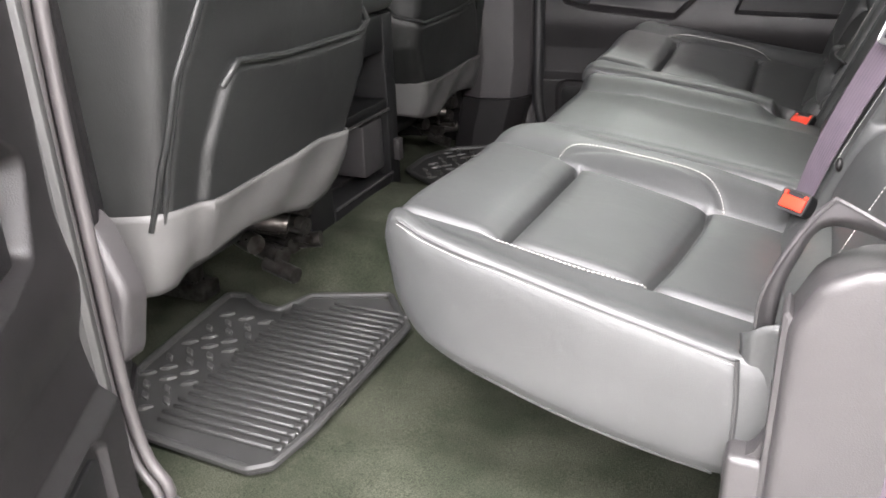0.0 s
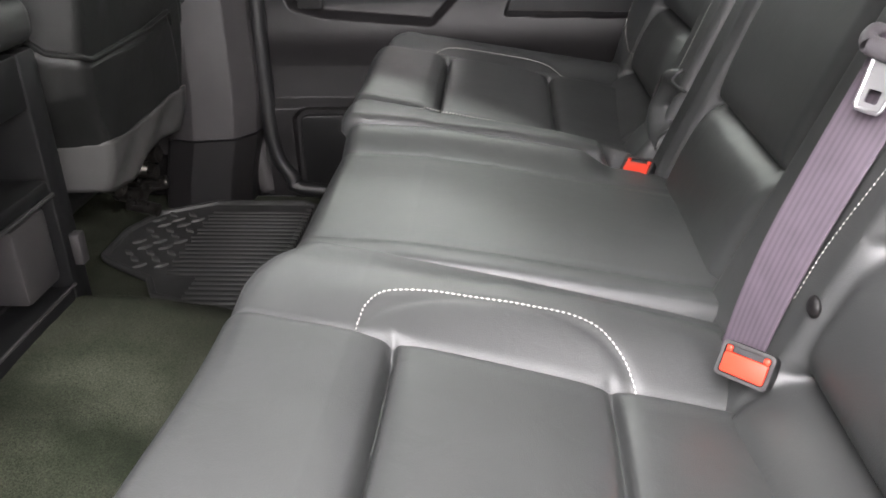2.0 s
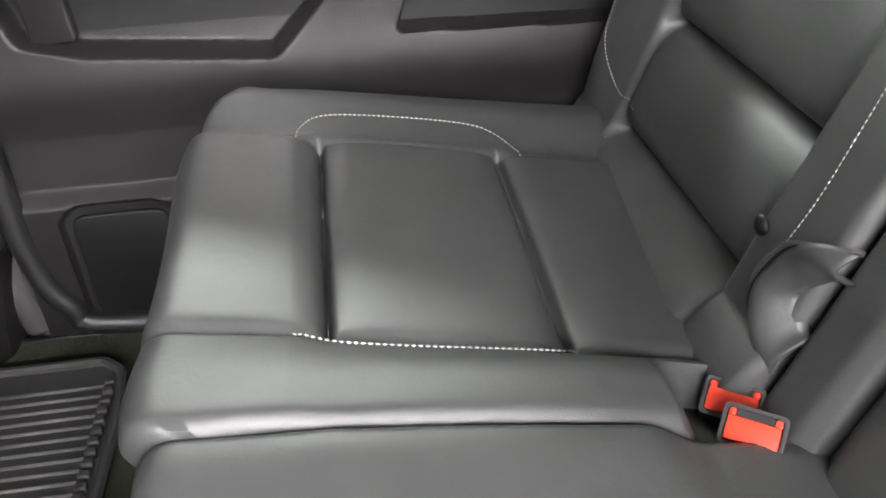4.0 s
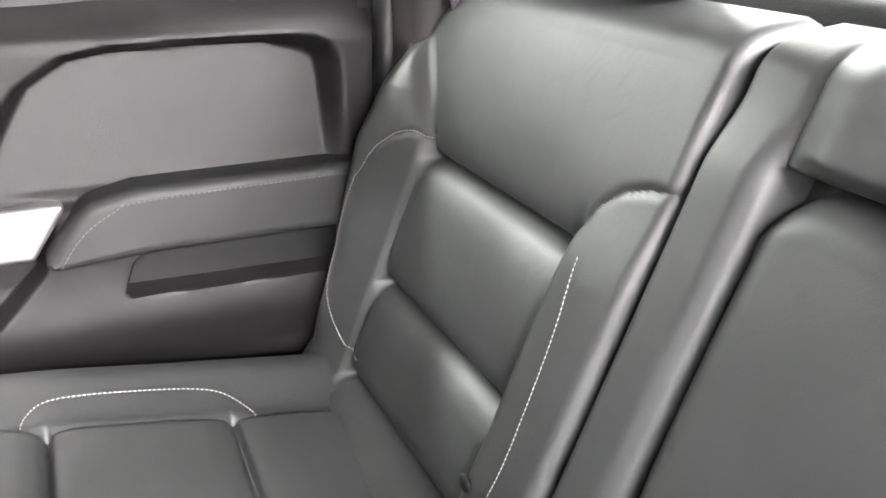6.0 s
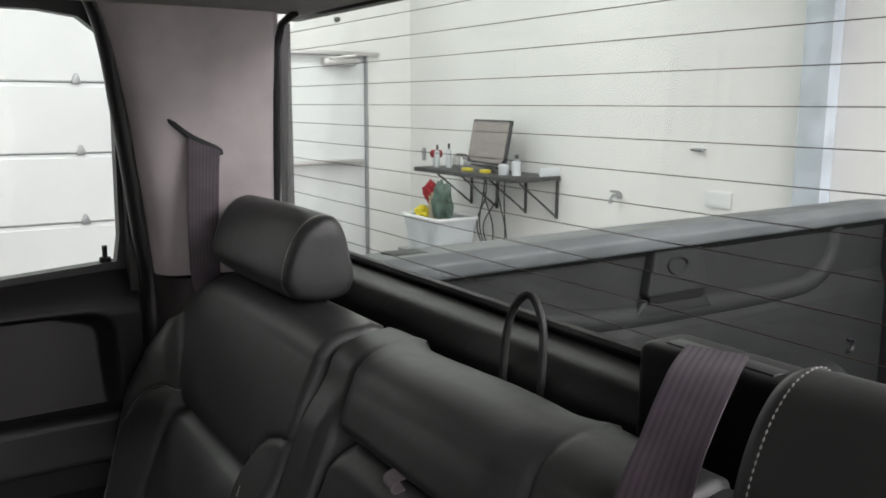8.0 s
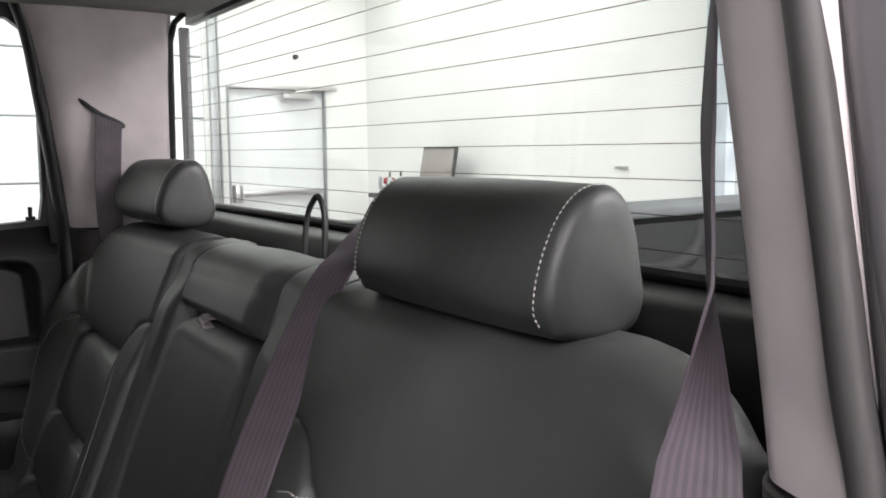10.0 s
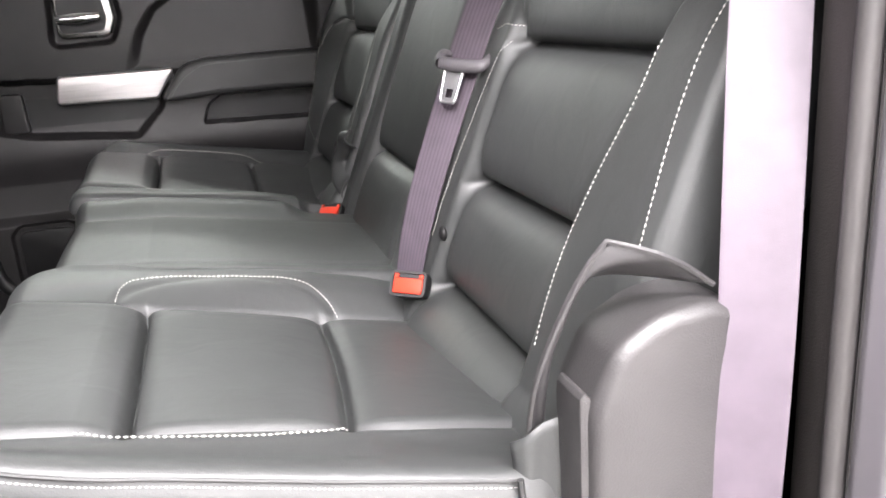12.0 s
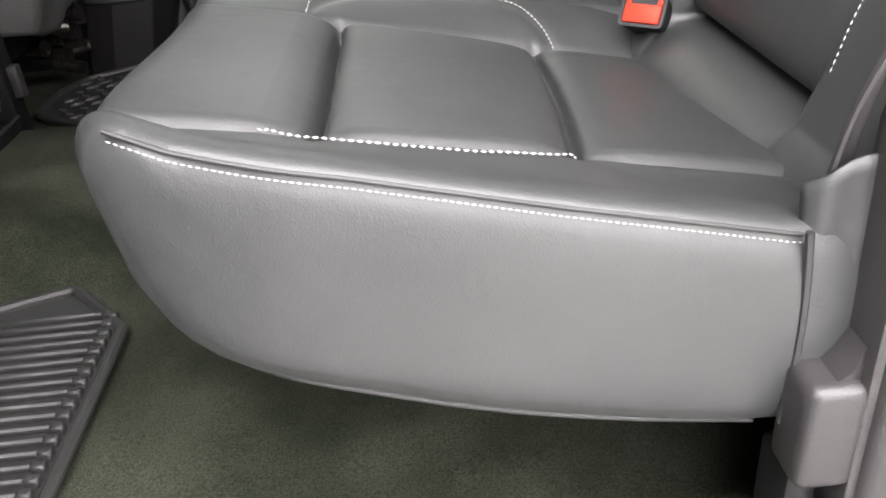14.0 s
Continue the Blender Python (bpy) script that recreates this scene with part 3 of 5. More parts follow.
def outboard_back(seat, sign, shift):
    b = part("seatback", back_rows(list(np.linspace(0.238 + shift + (0.008 if shift > 0 else 0), (0.695 if shift < 0 else 0.716) + shift, 160)), lambda z, a: back_front(z, a, shift), sign, lambda a: outboard_top(a - shift, 0.575 if shift < 0 else 0.605)), LEATHER, seat, "black leather seatback with padded side bolsters")
    inner = smooth_line([(0.575, 0.320, 0), (0.55, 0.312, 0), (0.48, 0.296, 0), (0.41, 0.286, 0), (0.365, 0.288, 0)] if sign < 0 else [(0.580, 0.297, 0), (0.52, 0.286, 0), (0.45, 0.281, 0), (0.41, 0.280, 0), (0.368, 0.284, 0)], 10)
    part("stitching", stitches(bmesh.new(), [on_back(p.x, p.y, sign, shift) for p in inner]), THREAD, b, "white contrast stitching")
    if sign < 0:
        side = [on_back(p.x, p.y, sign, shift) for p in smooth_line([(0.62, 0.682, 0), (0.58, 0.680, 0), (0.53, 0.680, 0), (0.45, 0.688, 0)], 10)]
        part("stitching", stitches(bmesh.new(), side, 0.0048, 0.00065), THREAD, b, "white contrast stitching")
        corner = smooth_line([(0.590, 0.324, 0), (0.593, 0.306, 0), (0.588, 0.286, 0)], 6)
        part("stitching", stitches(bmesh.new(), [on_back(p.x, p.y, sign, shift) for p in corner], 0.0045, 0.0009), THREAD, b, "white contrast stitching")
    outer = smooth_line([(0.585, 0.628, 0), (0.541, 0.620, 0), (0.484, 0.603, 0), (0.43, 0.592, 0), (0.385, 0.592, 0), (0.35, 0.598, 0)] if sign < 0 else [(0.592, 0.619, 0), (0.597, 0.640, 0), (0.586, 0.662, 0), (0.548, 0.683, 0), (0.48, 0.698, 0), (0.42, 0.700, 0), (0.385, 0.688, 0), (0.352, 0.640, 0), (0.345, 0.592, 0)], 10)
    part("stitching", stitches(bmesh.new(), [on_back(p.x, p.y, sign, shift) for p in outer], 0.0048, 0.00062), THREAD, b, "white contrast stitching")
    knob = bmesh.new()
    bmesh.ops.create_uvsphere(knob, u_segments=14, v_segments=8, radius=0.009)
    part("button", knob, PLASTIC, b).matrix_world = pose(back_front(0.372, 0.316 + shift, shift) - 0.001, sign * (0.316 + shift), 0.372) @ Matrix.Diagonal((0.5, 1, 1, 1))
    return b


def headrest(seat, sign, c, wide=1.0, drop=0.0):
    prof = smooth_line([(0.208, 0.775, 0), (0.197, 0.795, 0), (0.202, 0.825, 0), (0.217, 0.855, 0), (0.238, 0.873, 0), (0.263, 0.875, 0), (0.279, 0.856, 0), (0.288, 0.82, 0), (0.292, 0.79, 0), (0.278, 0.771, 0), (0.24, 0.768, 0), (0.208, 0.775, 0)], 5)[:-1]
    prof = [p - Vector((0.4 * drop, drop, 0)) for p in prof]
    rows = []
    cx, cz = 0.246 - 0.4 * drop, 0.820 - drop
    for d, k in ((-0.172, 0.55), (-0.171, 0.78), (-0.167, 0.92), (-0.158, 0.995), (-0.15, 0.985), (-0.142, 1.0), (-0.07, 1.02), (0.0, 1.025), (0.07, 1.02), (0.142, 1.0), (0.15, 0.985), (0.158, 0.995), (0.167, 0.92), (0.171, 0.78), (0.172, 0.55)):
        rows.append([Vector((cx + (p.x - cx) * k, sign * c + d * wide, cz + (p.y - cz) * k)) for p in prof])
    h = part("head_restraint", grid(bmesh.new(), rows, True, True), LEATHER, seat, "black leather head restraint")
    for d in (-0.1535, 0.1535):
        ring = [Vector((cx + (p.x - cx) * 1.006, sign * c + d * wide, cz + (p.y - cz) * 1.004)) for p in prof[2:-10]]
        part("stitching", stitches(bmesh.new(), ring, 0.0045, 0.0007), THREAD, h, "white contrast stitching")
    for d in (-0.07, 0.07):
        part("post", tube(bmesh.new(), [(0.252, sign * c + d, 0.72), (0.253, sign * c + d, 0.80)], 0.006, 10), CHROME, h)


near_seat = thing("single_rear_seat", "black leather single rear seat with white stitching", "car seat")
outboard_cushion(near_seat, -1, 0.168)
outboard_back(near_seat, -1, -0.012)
headrest(near_seat, -1, 0.408, 0.80, 0.012)
bench = thing("rear_bench", "black leather two-place rear bench with fold-down armrest", "car seat")
outboard_cushion(bench, 1, 0.225)
outboard_back(bench, 1, 0.024)
headrest(bench, 1, 0.522, 0.87)


def middle_seat(seat):
    fine = list(np.linspace(-0.150, 0.206, 44))
    body = cushion_rows(fine, middle_top, 1, lambda a: -0.418, True, True)
    part("middle_cushion", body, LEATHER, seat, "plain black leather middle cushion")

    def face(z, y):
        x = back_line(z) + 0.002
        x -= 0.012 * ease((abs(y - 0.045) - 0.150) / 0.02) * ease((0.72 - z) / 0.05)
        x += 0.030 * panel(y, 0.010) * ease((0.684 - z) / 0.008)
        x -= 0.016 * panel(y, 0.045) * ease((z - 0.676) / 0.022) * ease((0.775 - z) / 0.06)
        x += 0.0045 * (bell(y + 0.098, 0.004) + bell(y - 0.196, 0.004)) * ease((z - 0.66) / 0.03)
        return x

    def panel(y, soft):
        return ease((y + 0.102) / soft) * ease((0.200 - y) / soft)

    part("middle_back", back_rows(list(np.linspace(-0.205, 0.248, 150)), face, 1, lambda a: 0.760 + 0.004 * bell(a, 0.1)), LEATHER, seat, "black leather middle backrest")

    def pad(z, y):
        x = back_line(z) + 0.006
        for lo, hi in ((0.25, 0.390), (0.390, 0.70)):
            if lo <= z < hi:
                t = (z - lo) / (hi - lo)
                x -= 0.010 * (1 - abs(2 * t - 1) ** 3)
        x += 0.012 * bell(z - 0.390, 0.006) + 0.004 * bell(z - 0.390, 0.016)
        x += 0.016 * ease((abs(y - 0.049) - 0.118) / 0.030) ** 2
        return x

    def pad_top(a):
        d = max(0.0, abs(a - 0.05) - 0.095)
        return 0.678 - 11.0 * d * d

    arm = part("armrest", back_rows(list(np.linspace(-0.089, 0.188, 60)), pad, 1, pad_top, 0.03, 0.25, 90), LEATHER, seat, "folded-up black leather centre armrest")
    loop = bmesh.new()
    pts = smooth_line([(0.178, 0.052, 0.686), (0.166, 0.051, 0.687), (0.158, 0.050, 0.685), (0.155, 0.049, 0.681), (0.158, 0.048, 0.677), (0.168, 0.048, 0.678)], 5)
    ribbon(loop, pts, [Vector((0, 0.0075, 0.002))] * len(pts), 0.0012)
    part("pull_strap", loop, STRAP, arm, "grey webbing pull strap")


middle_seat(bench)


# ---- cab shell ----
PILLAR = [(0.134, 0.786), (0.137, 0.778), (0.144, 0.752), (0.153, 0.735), (0.175, 0.724), (0.215, 0.716), (0.27, 0.713), (0.312, 0.712), (0.318, 0.716)]
ROOF = 1.150


def forward(z):
    """How far the rear edge of the door's opening leans forward at a height."""
    d = max(0.0, z - 0.70)
    return -0.14 * d * d / (d + 0.06) - 1.5 * max(0.0, z - 1.08) ** 2


def pillar_face(sign, z0, z1, shift=0.0, n=14):
    """The trim between the rear door's opening and the rear window, as a shell with thickness."""
    line = smooth_line([(x, y, 0) for x, y in PILLAR], 4)[1 if z0 > 0.7 else 0:]
    rows = []
    for z in np.linspace(z0, z1, n):
        lean = -0.05 * max(0.0, z - 0.75) - 0.10 * max(0.0, z - 0.98)
        more = -0.13 * max(0.0, z - 0.75) if sign < 0 else 0.0
        def lead(x):
            return forward(z) * min(max((0.26 - x) / 0.12, 0.0), 1.0)

        front = [Vector((p.x - shift + lean * 0.2 + lead(p.x), sign * (p.y + lean - shift + more * min(max((p.x - 0.14) / 0.06, 0.0), 1.0)), z)) for p in line]
        back = [Vector((p.x + 0.012 + lean * 0.2 + lead(p.x), sign * (p.y + lean + 0.012), z)) for p in line][::-1]
        rows.append(front + back)
    return grid(bmesh.new(), rows, True, True)


def floor_height(x, y):
    hump = 0.085 * ease((0.30 - abs(y - 0.03)) / 0.16) * ease((-0.45 - x) / 0.35)
    return 0.010 + hump + 0.003 * noise.noise(Vector((x * 7, y * 7, 0))) + 0.0016 * noise.noise(Vector((x * 40, y * 40, 2)))


def cab():
    single("floor", grid(bmesh.new(), [[Vector((x, y, floor_height(x, y))) for y in np.linspace(-0.79, 0.79, 150)] for x in np.linspace(-1.75, 0.42, 180)]), CARPET, "dark grey carpeted cab floor", "floor", kind="structure")
    single("cab_underbody", cube((-1.8, -0.80, -0.25), (0.46, 0.80, -0.02)), BLACK_PAINT, "black painted cab underbody", "vehicle body", kind="structure")
    single("headliner", cube((-1.75, -0.71, ROOF), (0.375, 0.71, ROOF + 0.03), 0.01), HEADLINER, "light grey cloth headliner", "headliner", kind="structure")
    single("cab_roof", cube((-1.78, -0.80, ROOF + 0.045), (0.46, 0.80, ROOF + 0.075), 0.012), BLACK_PAINT, "black painted cab roof", "vehicle roof", kind="structure")
    # added up to the roof where the windscreen would be, to dim the cab
    single("cab_front_blocker", cube((-1.80, -0.80, -0.02), (-1.76, 0.80, ROOF + 0.04)), DARK_PLASTIC, "unseen dark panel added across the cab front to block light", "wall", kind="structure")
    single("cab_rear_wall", cube((0.385, -0.78, -0.02), (0.44, 0.78, 0.765)), DARK_PLASTIC, "dark lined rear wall of the cab", "wall", kind="structure")
    prof = rounded([(0.38, 0.64), (0.322, 0.66), (0.318, 0.745), (0.335, 0.772), (0.381, 0.778)], [0.002, 0.01, 0.03, 0.02, 0.002], 5)
    rows = [[Vector((p.x, y, p.y)) for p in prof] for y in np.linspace(-0.69, 0.69, 5)]
    single("rear_shelf_trim", grid(bmesh.new(), rows, True, True), VINYL, "padded black trim under the rear window", "trim", kind="structure")
    single("window_gasket", tube(bmesh.new(), [(0.381, y, 0.784) for y in np.linspace(-0.69, 0.69, 9)], 0.007, 8), BLACK_RUBBER, "black rubber gasket under the rear window", "gasket", kind="structure")
    for sign, name in ((1, "far"), (-1, "near")):
        single("pillar_trim_upper", pillar_face(sign, 0.748, ROOF + 0.01), PILLAR_CLOTH, "pale grey upper trim of the rear pillar", "pillar trim", kind="structure")
        single("pillar_trim_lower", pillar_face(sign, 0.20, 0.744, 0.002), PILLAR_PLASTIC, "dark lower trim of the rear pillar", "pillar trim", kind="structure")
        # body corner behind the opening
        bm = bmesh.new()
        prof = [(0.143, 0.786), (0.139, 0.80), (0.136, 0.826), (0.139, 0.834), (0.15, 0.838), (0.33, 0.850), (0.345, 0.835), (0.33, 0.80), (0.20, 0.80)]
        rows = [[Vector((x + forward(z), sign * (y - 0.10 * max(0, z - 0.75)), z)) for x, y in prof] for z in np.linspace(-0.25, ROOF + 0.05, 16)]
        single("cab_corner", grid(bm, rows, True, True), BLACK_PAINT, "glossy black rear corner of the cab", "vehicle body", kind="structure")
        rows = [[Vector((x + forward(z), sign * (y - 0.085 * max(0, z - 0.75)), z)) for x, y in ((0.1425, 0.760), (0.1425, 0.832), (0.165, 0.832), (0.165, 0.760))] for z in np.linspace(0.70, ROOF + 0.045, 8)]
        single("pillar_backing", grid(bmesh.new(), rows, True, True), RUBBER, "black rubber strip behind the rear pillar trim", "pillar trim", kind="structure")
        # door opening seals
        for k, (dx, dy, r) in enumerate(((-0.001, -0.001, 0.0075), (0.006, 0.011, 0.0055))):
            pts = [(0.136 + dx, sign * (0.788 + dy), z) for z in np.linspace(0.25, 0.75, 8)] + [(0.136 + dx + forward(z), sign * (0.788 + dy - 0.10 * (z - 0.75)), z) for z in np.linspace(0.8, ROOF + 0.04, 8)]
            low = [(0.04 + dx, sign * (0.788 + dy), 0.028), (0.09 + dx, sign * (0.788 + dy), 0.055), (0.122 + dx, sign * (0.788 + dy), 0.12)]
            front = [(-0.58, sign * (0.788 + dy), 0.02)]
            fp = [(-0.66 - dx, sign * (0.788 + dy), 0.06), (-0.690 - dx, sign * (0.788 + dy), 0.13), (-0.695 - dx, sign * (0.788 + dy), 0.30), (-0.69 - dx, sign * (0.788 + dy), 0.60), (-0.68 - dx, sign * (0.765 + dy), 0.9), (-0.67 - dx, sign * (0.74 + dy), ROOF + 0.04)]
            line = smooth_line(fp[::-1] + front + low + pts, 4)
            if sign > 0:
                r = (0.017, 0.006)[k]
            single("door_seal", tube(bmesh.new(), line, r, 10), SEAL if sign < 0 else BLACK_RUBBER, "grey rubber door opening seal" if sign < 0 else "thick black rubber door opening seal", "door seal", kind="structure")
        # sill and front pillar of the opening
        prof = rounded([(0.79, 0.012), (0.81, 0.0), (0.85, -0.03), (0.85, -0.20), (0.78, -0.20), (0.78, 0.012)], 0.008, 3)
        rows = [[Vector((x, sign * p.x, p.y)) for p in prof] for x in (-1.75, 0.14)]
        single("door_sill", grid(bmesh.new(), rows, True, True), BLACK_PAINT, "black painted door sill", "door sill", kind="structure")
        prof = rounded([(-0.70, 0.80), (-0.705, 0.76), (-0.74, 0.715), (-0.82, 0.70), (-0.88, 0.72), (-0.90, 0.80), (-0.90, 0.85), (-0.72, 0.85), (-0.715, 0.82)], 0.012, 3)
        # the near pillar takes a darker plastic than the far to look less lit
        for name, z0, z1, grow, mat, label in (("centre_pillar_lower", 0.0, 0.160, 0.004, PLASTIC, "dark plastic foot of the centre door pillar"), ("centre_pillar", 0.163, ROOF + 0.04, 0.0, GREY_PLASTIC if sign > 0 else PLASTIC, "plastic covered centre door pillar, the near one coloured darker as if shaded")):
            rows = [[Vector((p.x + grow - 0.04 * ease((0.25 - z) / 0.25), sign * (p.y - grow - 0.10 * max(0, z - 0.62)), z)) for p in prof] for z in np.linspace(z0, z1, 12)]
            single(name, grid(bmesh.new(), rows, True, True), mat, label, "pillar trim", kind="structure")
        # closed shell ahead of the centre pillar
        if sign > 0:
            single("pillar_filler", cube((0.108, 0.812, -0.02), (0.150, 0.850, ROOF + 0.03)), RUBBER, "black weatherstrip behind the far rear door", "door seal", kind="structure")
        else:
            prof = [(0.1375, 0.8265), (0.1425, 0.856), (0.160, 0.900), (0.200, 0.930), (0.30, 0.945), (0.44, 0.945), (0.44, 0.860), (0.20, 0.848)]
            rows = [[Vector((x + forward(z), -(y - 0.22 * max(0, z - 0.75)), z)) for x, y in prof] for z in np.linspace(-0.25, ROOF + 0.05, 40)]
            single("cab_side", grid(bmesh.new(), rows, True, True), BLACK_PAINT, "glossy black outer side of the cab", "vehicle body", kind="structure")
            # jamb strip in the light colour that stands for its reflection
            single("door_jamb", grid(bmesh.new(), [[Vector((0.141 - 0.001 * k + forward(z), -(0.797 + 0.0088 * k - 0.10 * max(0, z - 0.75)), z)) for k in range(5)] for z in np.linspace(0.0, ROOF + 0.03, 40)]), JAMB, "black door jamb, coloured light for its reflection", "door jamb", kind="structure").modifiers.new("thickness", "SOLIDIFY").thickness = 0.004
        single("pillar_filler", cube((-0.775, min(sign * 0.835, sign * 0.86), -0.06), (-0.672, max(sign * 0.835, sign * 0.86), ROOF + 0.03)), RUBBER, "black weatherstrip on the centre pillar", "door seal", kind="structure")
        edge = smooth_line([(-0.715, 0.805, 0.02), (-0.730, 0.806, 0.12), (-0.738, 0.806, 0.30), (-0.734, 0.804, 0.60), (-0.722, 0.782, 0.90), (-0.712, 0.757, ROOF + 0.04)], 6)
        single("pillar_edge", tube(bmesh.new(), [(p.x, sign * p.y, p.z) for p in edge], 0.022, 12), SEAL, "rounded dark rubber edge of the centre pillar", "door seal", kind="structure")
        single("front_door_panel", cube((-1.76, min(sign * 0.79, sign * 0.85), 0.0), (-0.905, max(sign * 0.79, sign * 0.85), 0.80), 0.01), PLASTIC, "dark front door trim", "door trim", kind="structure")


cab()


def rear_window():
    w = thing("window_1", "fixed rear cab window with thin defroster lines", "window", kind="structure")
    x = 0.386
    outline = ccw(rounded([(-0.83, 0.782), (0.83, 0.782), (0.80, ROOF), (-0.80, ROOF)], [0.01, 0.01, 0.05, 0.05]))
    pane = part("pane", prism(bmesh.new(), outline, face_x(x, 1), 0.004), GLASS, w, smooth=False)
    pane.visible_shadow = False
    bm = bmesh.new()
    for k in range(12):
        z = 0.803 + 0.0298 * k
        bow = [Vector((x - 0.002, y, z)) for y in np.linspace(-0.80, 0.80, 12)]
        tube(bm, bow, 0.00055, 4)
    part("defroster_lines", bm, LINE, w)["kind"] = "stuff"
    for s in (-1, 1):
        part("gasket", tube(bmesh.new(), [(0.320, s * 0.713, 0.745), (0.320, s * 0.705, 0.90), (0.321, s * 0.694, ROOF - 0.05), (0.326, s * 0.68, ROOF - 0.015), (0.335, s * 0.65, ROOF - 0.002)], 0.006, 8), BLACK_RUBBER, w)
    bm = bmesh.new()
    for lo, hi in (((-0.80, ROOF), (0.80, ROOF + 0.04)), ((-0.84, 0.769), (0.84, 0.780)), ((-0.85, 0.780), (-0.832, ROOF)), ((0.832, 0.780), (0.85, ROOF))):
        box(bm, (0.384, lo[0], lo[1]), (0.402, hi[0], hi[1]))
    part("frame", bm, BLACK_RUBBER, w, smooth=False)


rear_window()


# ---- rear doors ----
def door_panel(name, sign, label):
    """A rear door: moulded trim panel with its fittings, window frame and pane."""
    d = thing(name, label, "car door", "rear doors")
    xs, zs = np.linspace(-0.700, 0.118, 330), np.linspace(-0.015, 0.752, 310)
    X, Z = np.meshgrid(xs, zs)
    sill = np.interp(X, (-0.668, -0.26, -0.10, 0.09, 0.118), (0.722, 0.732, 0.742, 0.757, 0.757))
    base = np.interp(Z, (-0.02, 0.0, 0.205, 0.225, 0.29, 0.40, 0.56, 0.68, 0.70), (0.80, 0.785, 0.783, 0.800, 0.806, 0.803, 0.80, 0.80, 0.803))
    top = np.clip((Z - 0.690) / (sill - 0.690), 0, 1)
    Y = base + 0.045 * top ** 1.6
    bowl = rounded([(-0.365, 0.500), (-0.325, 0.60), (-0.285, 0.648), (-0.235, 0.679), (-0.19, 0.687), (-0.08, 0.691), (0.085, 0.692), (0.092, 0.50)], [0.01, 0.06, 0.05, 0.05, 0.03, 0.03, 0.055, 0.01])
    soft = 0.016 + 0.030 * np.clip((X + 0.01) / 0.10, 0, 1) + 0.020 * np.clip((-0.27 - X) / 0.06, 0, 1)
    Y += (0.012 + 0.028 * np.clip((Z - 0.53) / 0.15, 0, 1) ** 0.8) * step(polygon_distance(X, Z, bowl) + soft / 2, soft)
    low = rounded([(-0.66, 0.49), (-0.63, 0.405), (-0.56, 0.388), (-0.345, 0.370), (-0.285, 0.43), (-0.262, 0.50), (-0.62, 0.515)], 0.02)
    Y += 0.030 * step(polygon_distance(X, Z, low) + 0.004, 0.016)
    hand = rounded([(-0.49, 0.575), (-0.365, 0.58), (-0.345, 0.63), (-0.355, 0.70), (-0.48, 0.70)], 0.02)
    Y += 0.020 * step(polygon_distance(X, Z, hand), 0.014)
    pocket = rounded([(-0.204, 0.386), (-0.188, 0.430), (-0.155, 0.450), (0.08, 0.450), (0.08, 0.380), (-0.03, 0.382)], [0.008, 0.03, 0.03, 0.01, 0.01, 0.05])
    Y += 0.034 * step(polygon_distance(X, Z, pocket) + 0.003, 0.008)
    Y -= 0.010 * np.exp(-((Z - 0.350) / 0.045) ** 2)
    speak = rounded([(-0.640, 0.015), (-0.495, 0.015), (-0.495, 0.185), (-0.52, 0.205), (-0.62, 0.205), (-0.640, 0.185)], 0.02)
    Y += 0.010 * step(polygon_distance(X, Z, speak), 0.008)
    rows = [[Vector((X[i, j], sign * Y[i, j], min(Z[i, j], sill[i, j]))) for j in range(len(xs))] for i in range(len(zs))]
    part("trim_panel", grid(bmesh.new(), rows), PLASTIC, d)
    s = -sign
    arm = ccw(rounded([(-0.290, 0.444), (-0.236, 0.520), (-0.18, 0.533), (0.112, 0.536), (0.112, 0.453), (-0.155, 0.453)], [0.012, 0.05, 0.06, 0.02, 0.02, 0.03]))
    a = part("armrest", prism(bmesh.new(), arm, face_y(sign * 0.842, s), 0.080, 0.014, 5), SOFT_LEATHER, d, "black padded door armrest")
    line = smooth_line([(-0.266, 0.452, 0), (-0.240, 0.486, 0), (-0.205, 0.510, 0), (-0.17, 0.519, 0), (0.0, 0.523, 0), (0.10, 0.524, 0)], 10)
    part("stitching", stitches(bmesh.new(), [Vector((p.x, sign * (0.7605 + 0.006 * 0), p.y)) for p in line], 0.006, 0.0009), DARK_THREAD, a)
    strip = ccw(rounded([(-0.492, 0.516), (-0.248, 0.516), (-0.292, 0.452), (-0.500, 0.456)], [0.012, 0.009, 0.009, 0.012]))
    part("silver_trim", prism(bmesh.new(), strip, face_y(sign * 0.832, s), 0.040, 0.006, 3), SILVER, d, "satin silver trim strip")
    # dark plates over the two pocket floors stand in for the shade inside
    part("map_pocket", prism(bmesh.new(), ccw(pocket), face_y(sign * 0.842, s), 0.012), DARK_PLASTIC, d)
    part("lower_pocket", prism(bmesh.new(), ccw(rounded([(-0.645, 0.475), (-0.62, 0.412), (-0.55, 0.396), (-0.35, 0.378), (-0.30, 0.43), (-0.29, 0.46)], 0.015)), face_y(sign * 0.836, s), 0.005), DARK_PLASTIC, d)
    part("speaker_grille", prism(bmesh.new(), ccw(rounded([(-0.628, 0.03), (-0.508, 0.03), (-0.508, 0.19), (-0.628, 0.19)], 0.02)), face_y(sign * 0.796, s), 0.008, 0.003), DARK_PLASTIC, d, "dark speaker grille")
    part("switch_plate", prism(bmesh.new(), ccw(rounded([(-0.618, 0.40), (-0.565, 0.40), (-0.570, 0.485), (-0.618, 0.485)], 0.008)), face_y(sign * 0.832, s), 0.018, 0.004), PLASTIC, d)
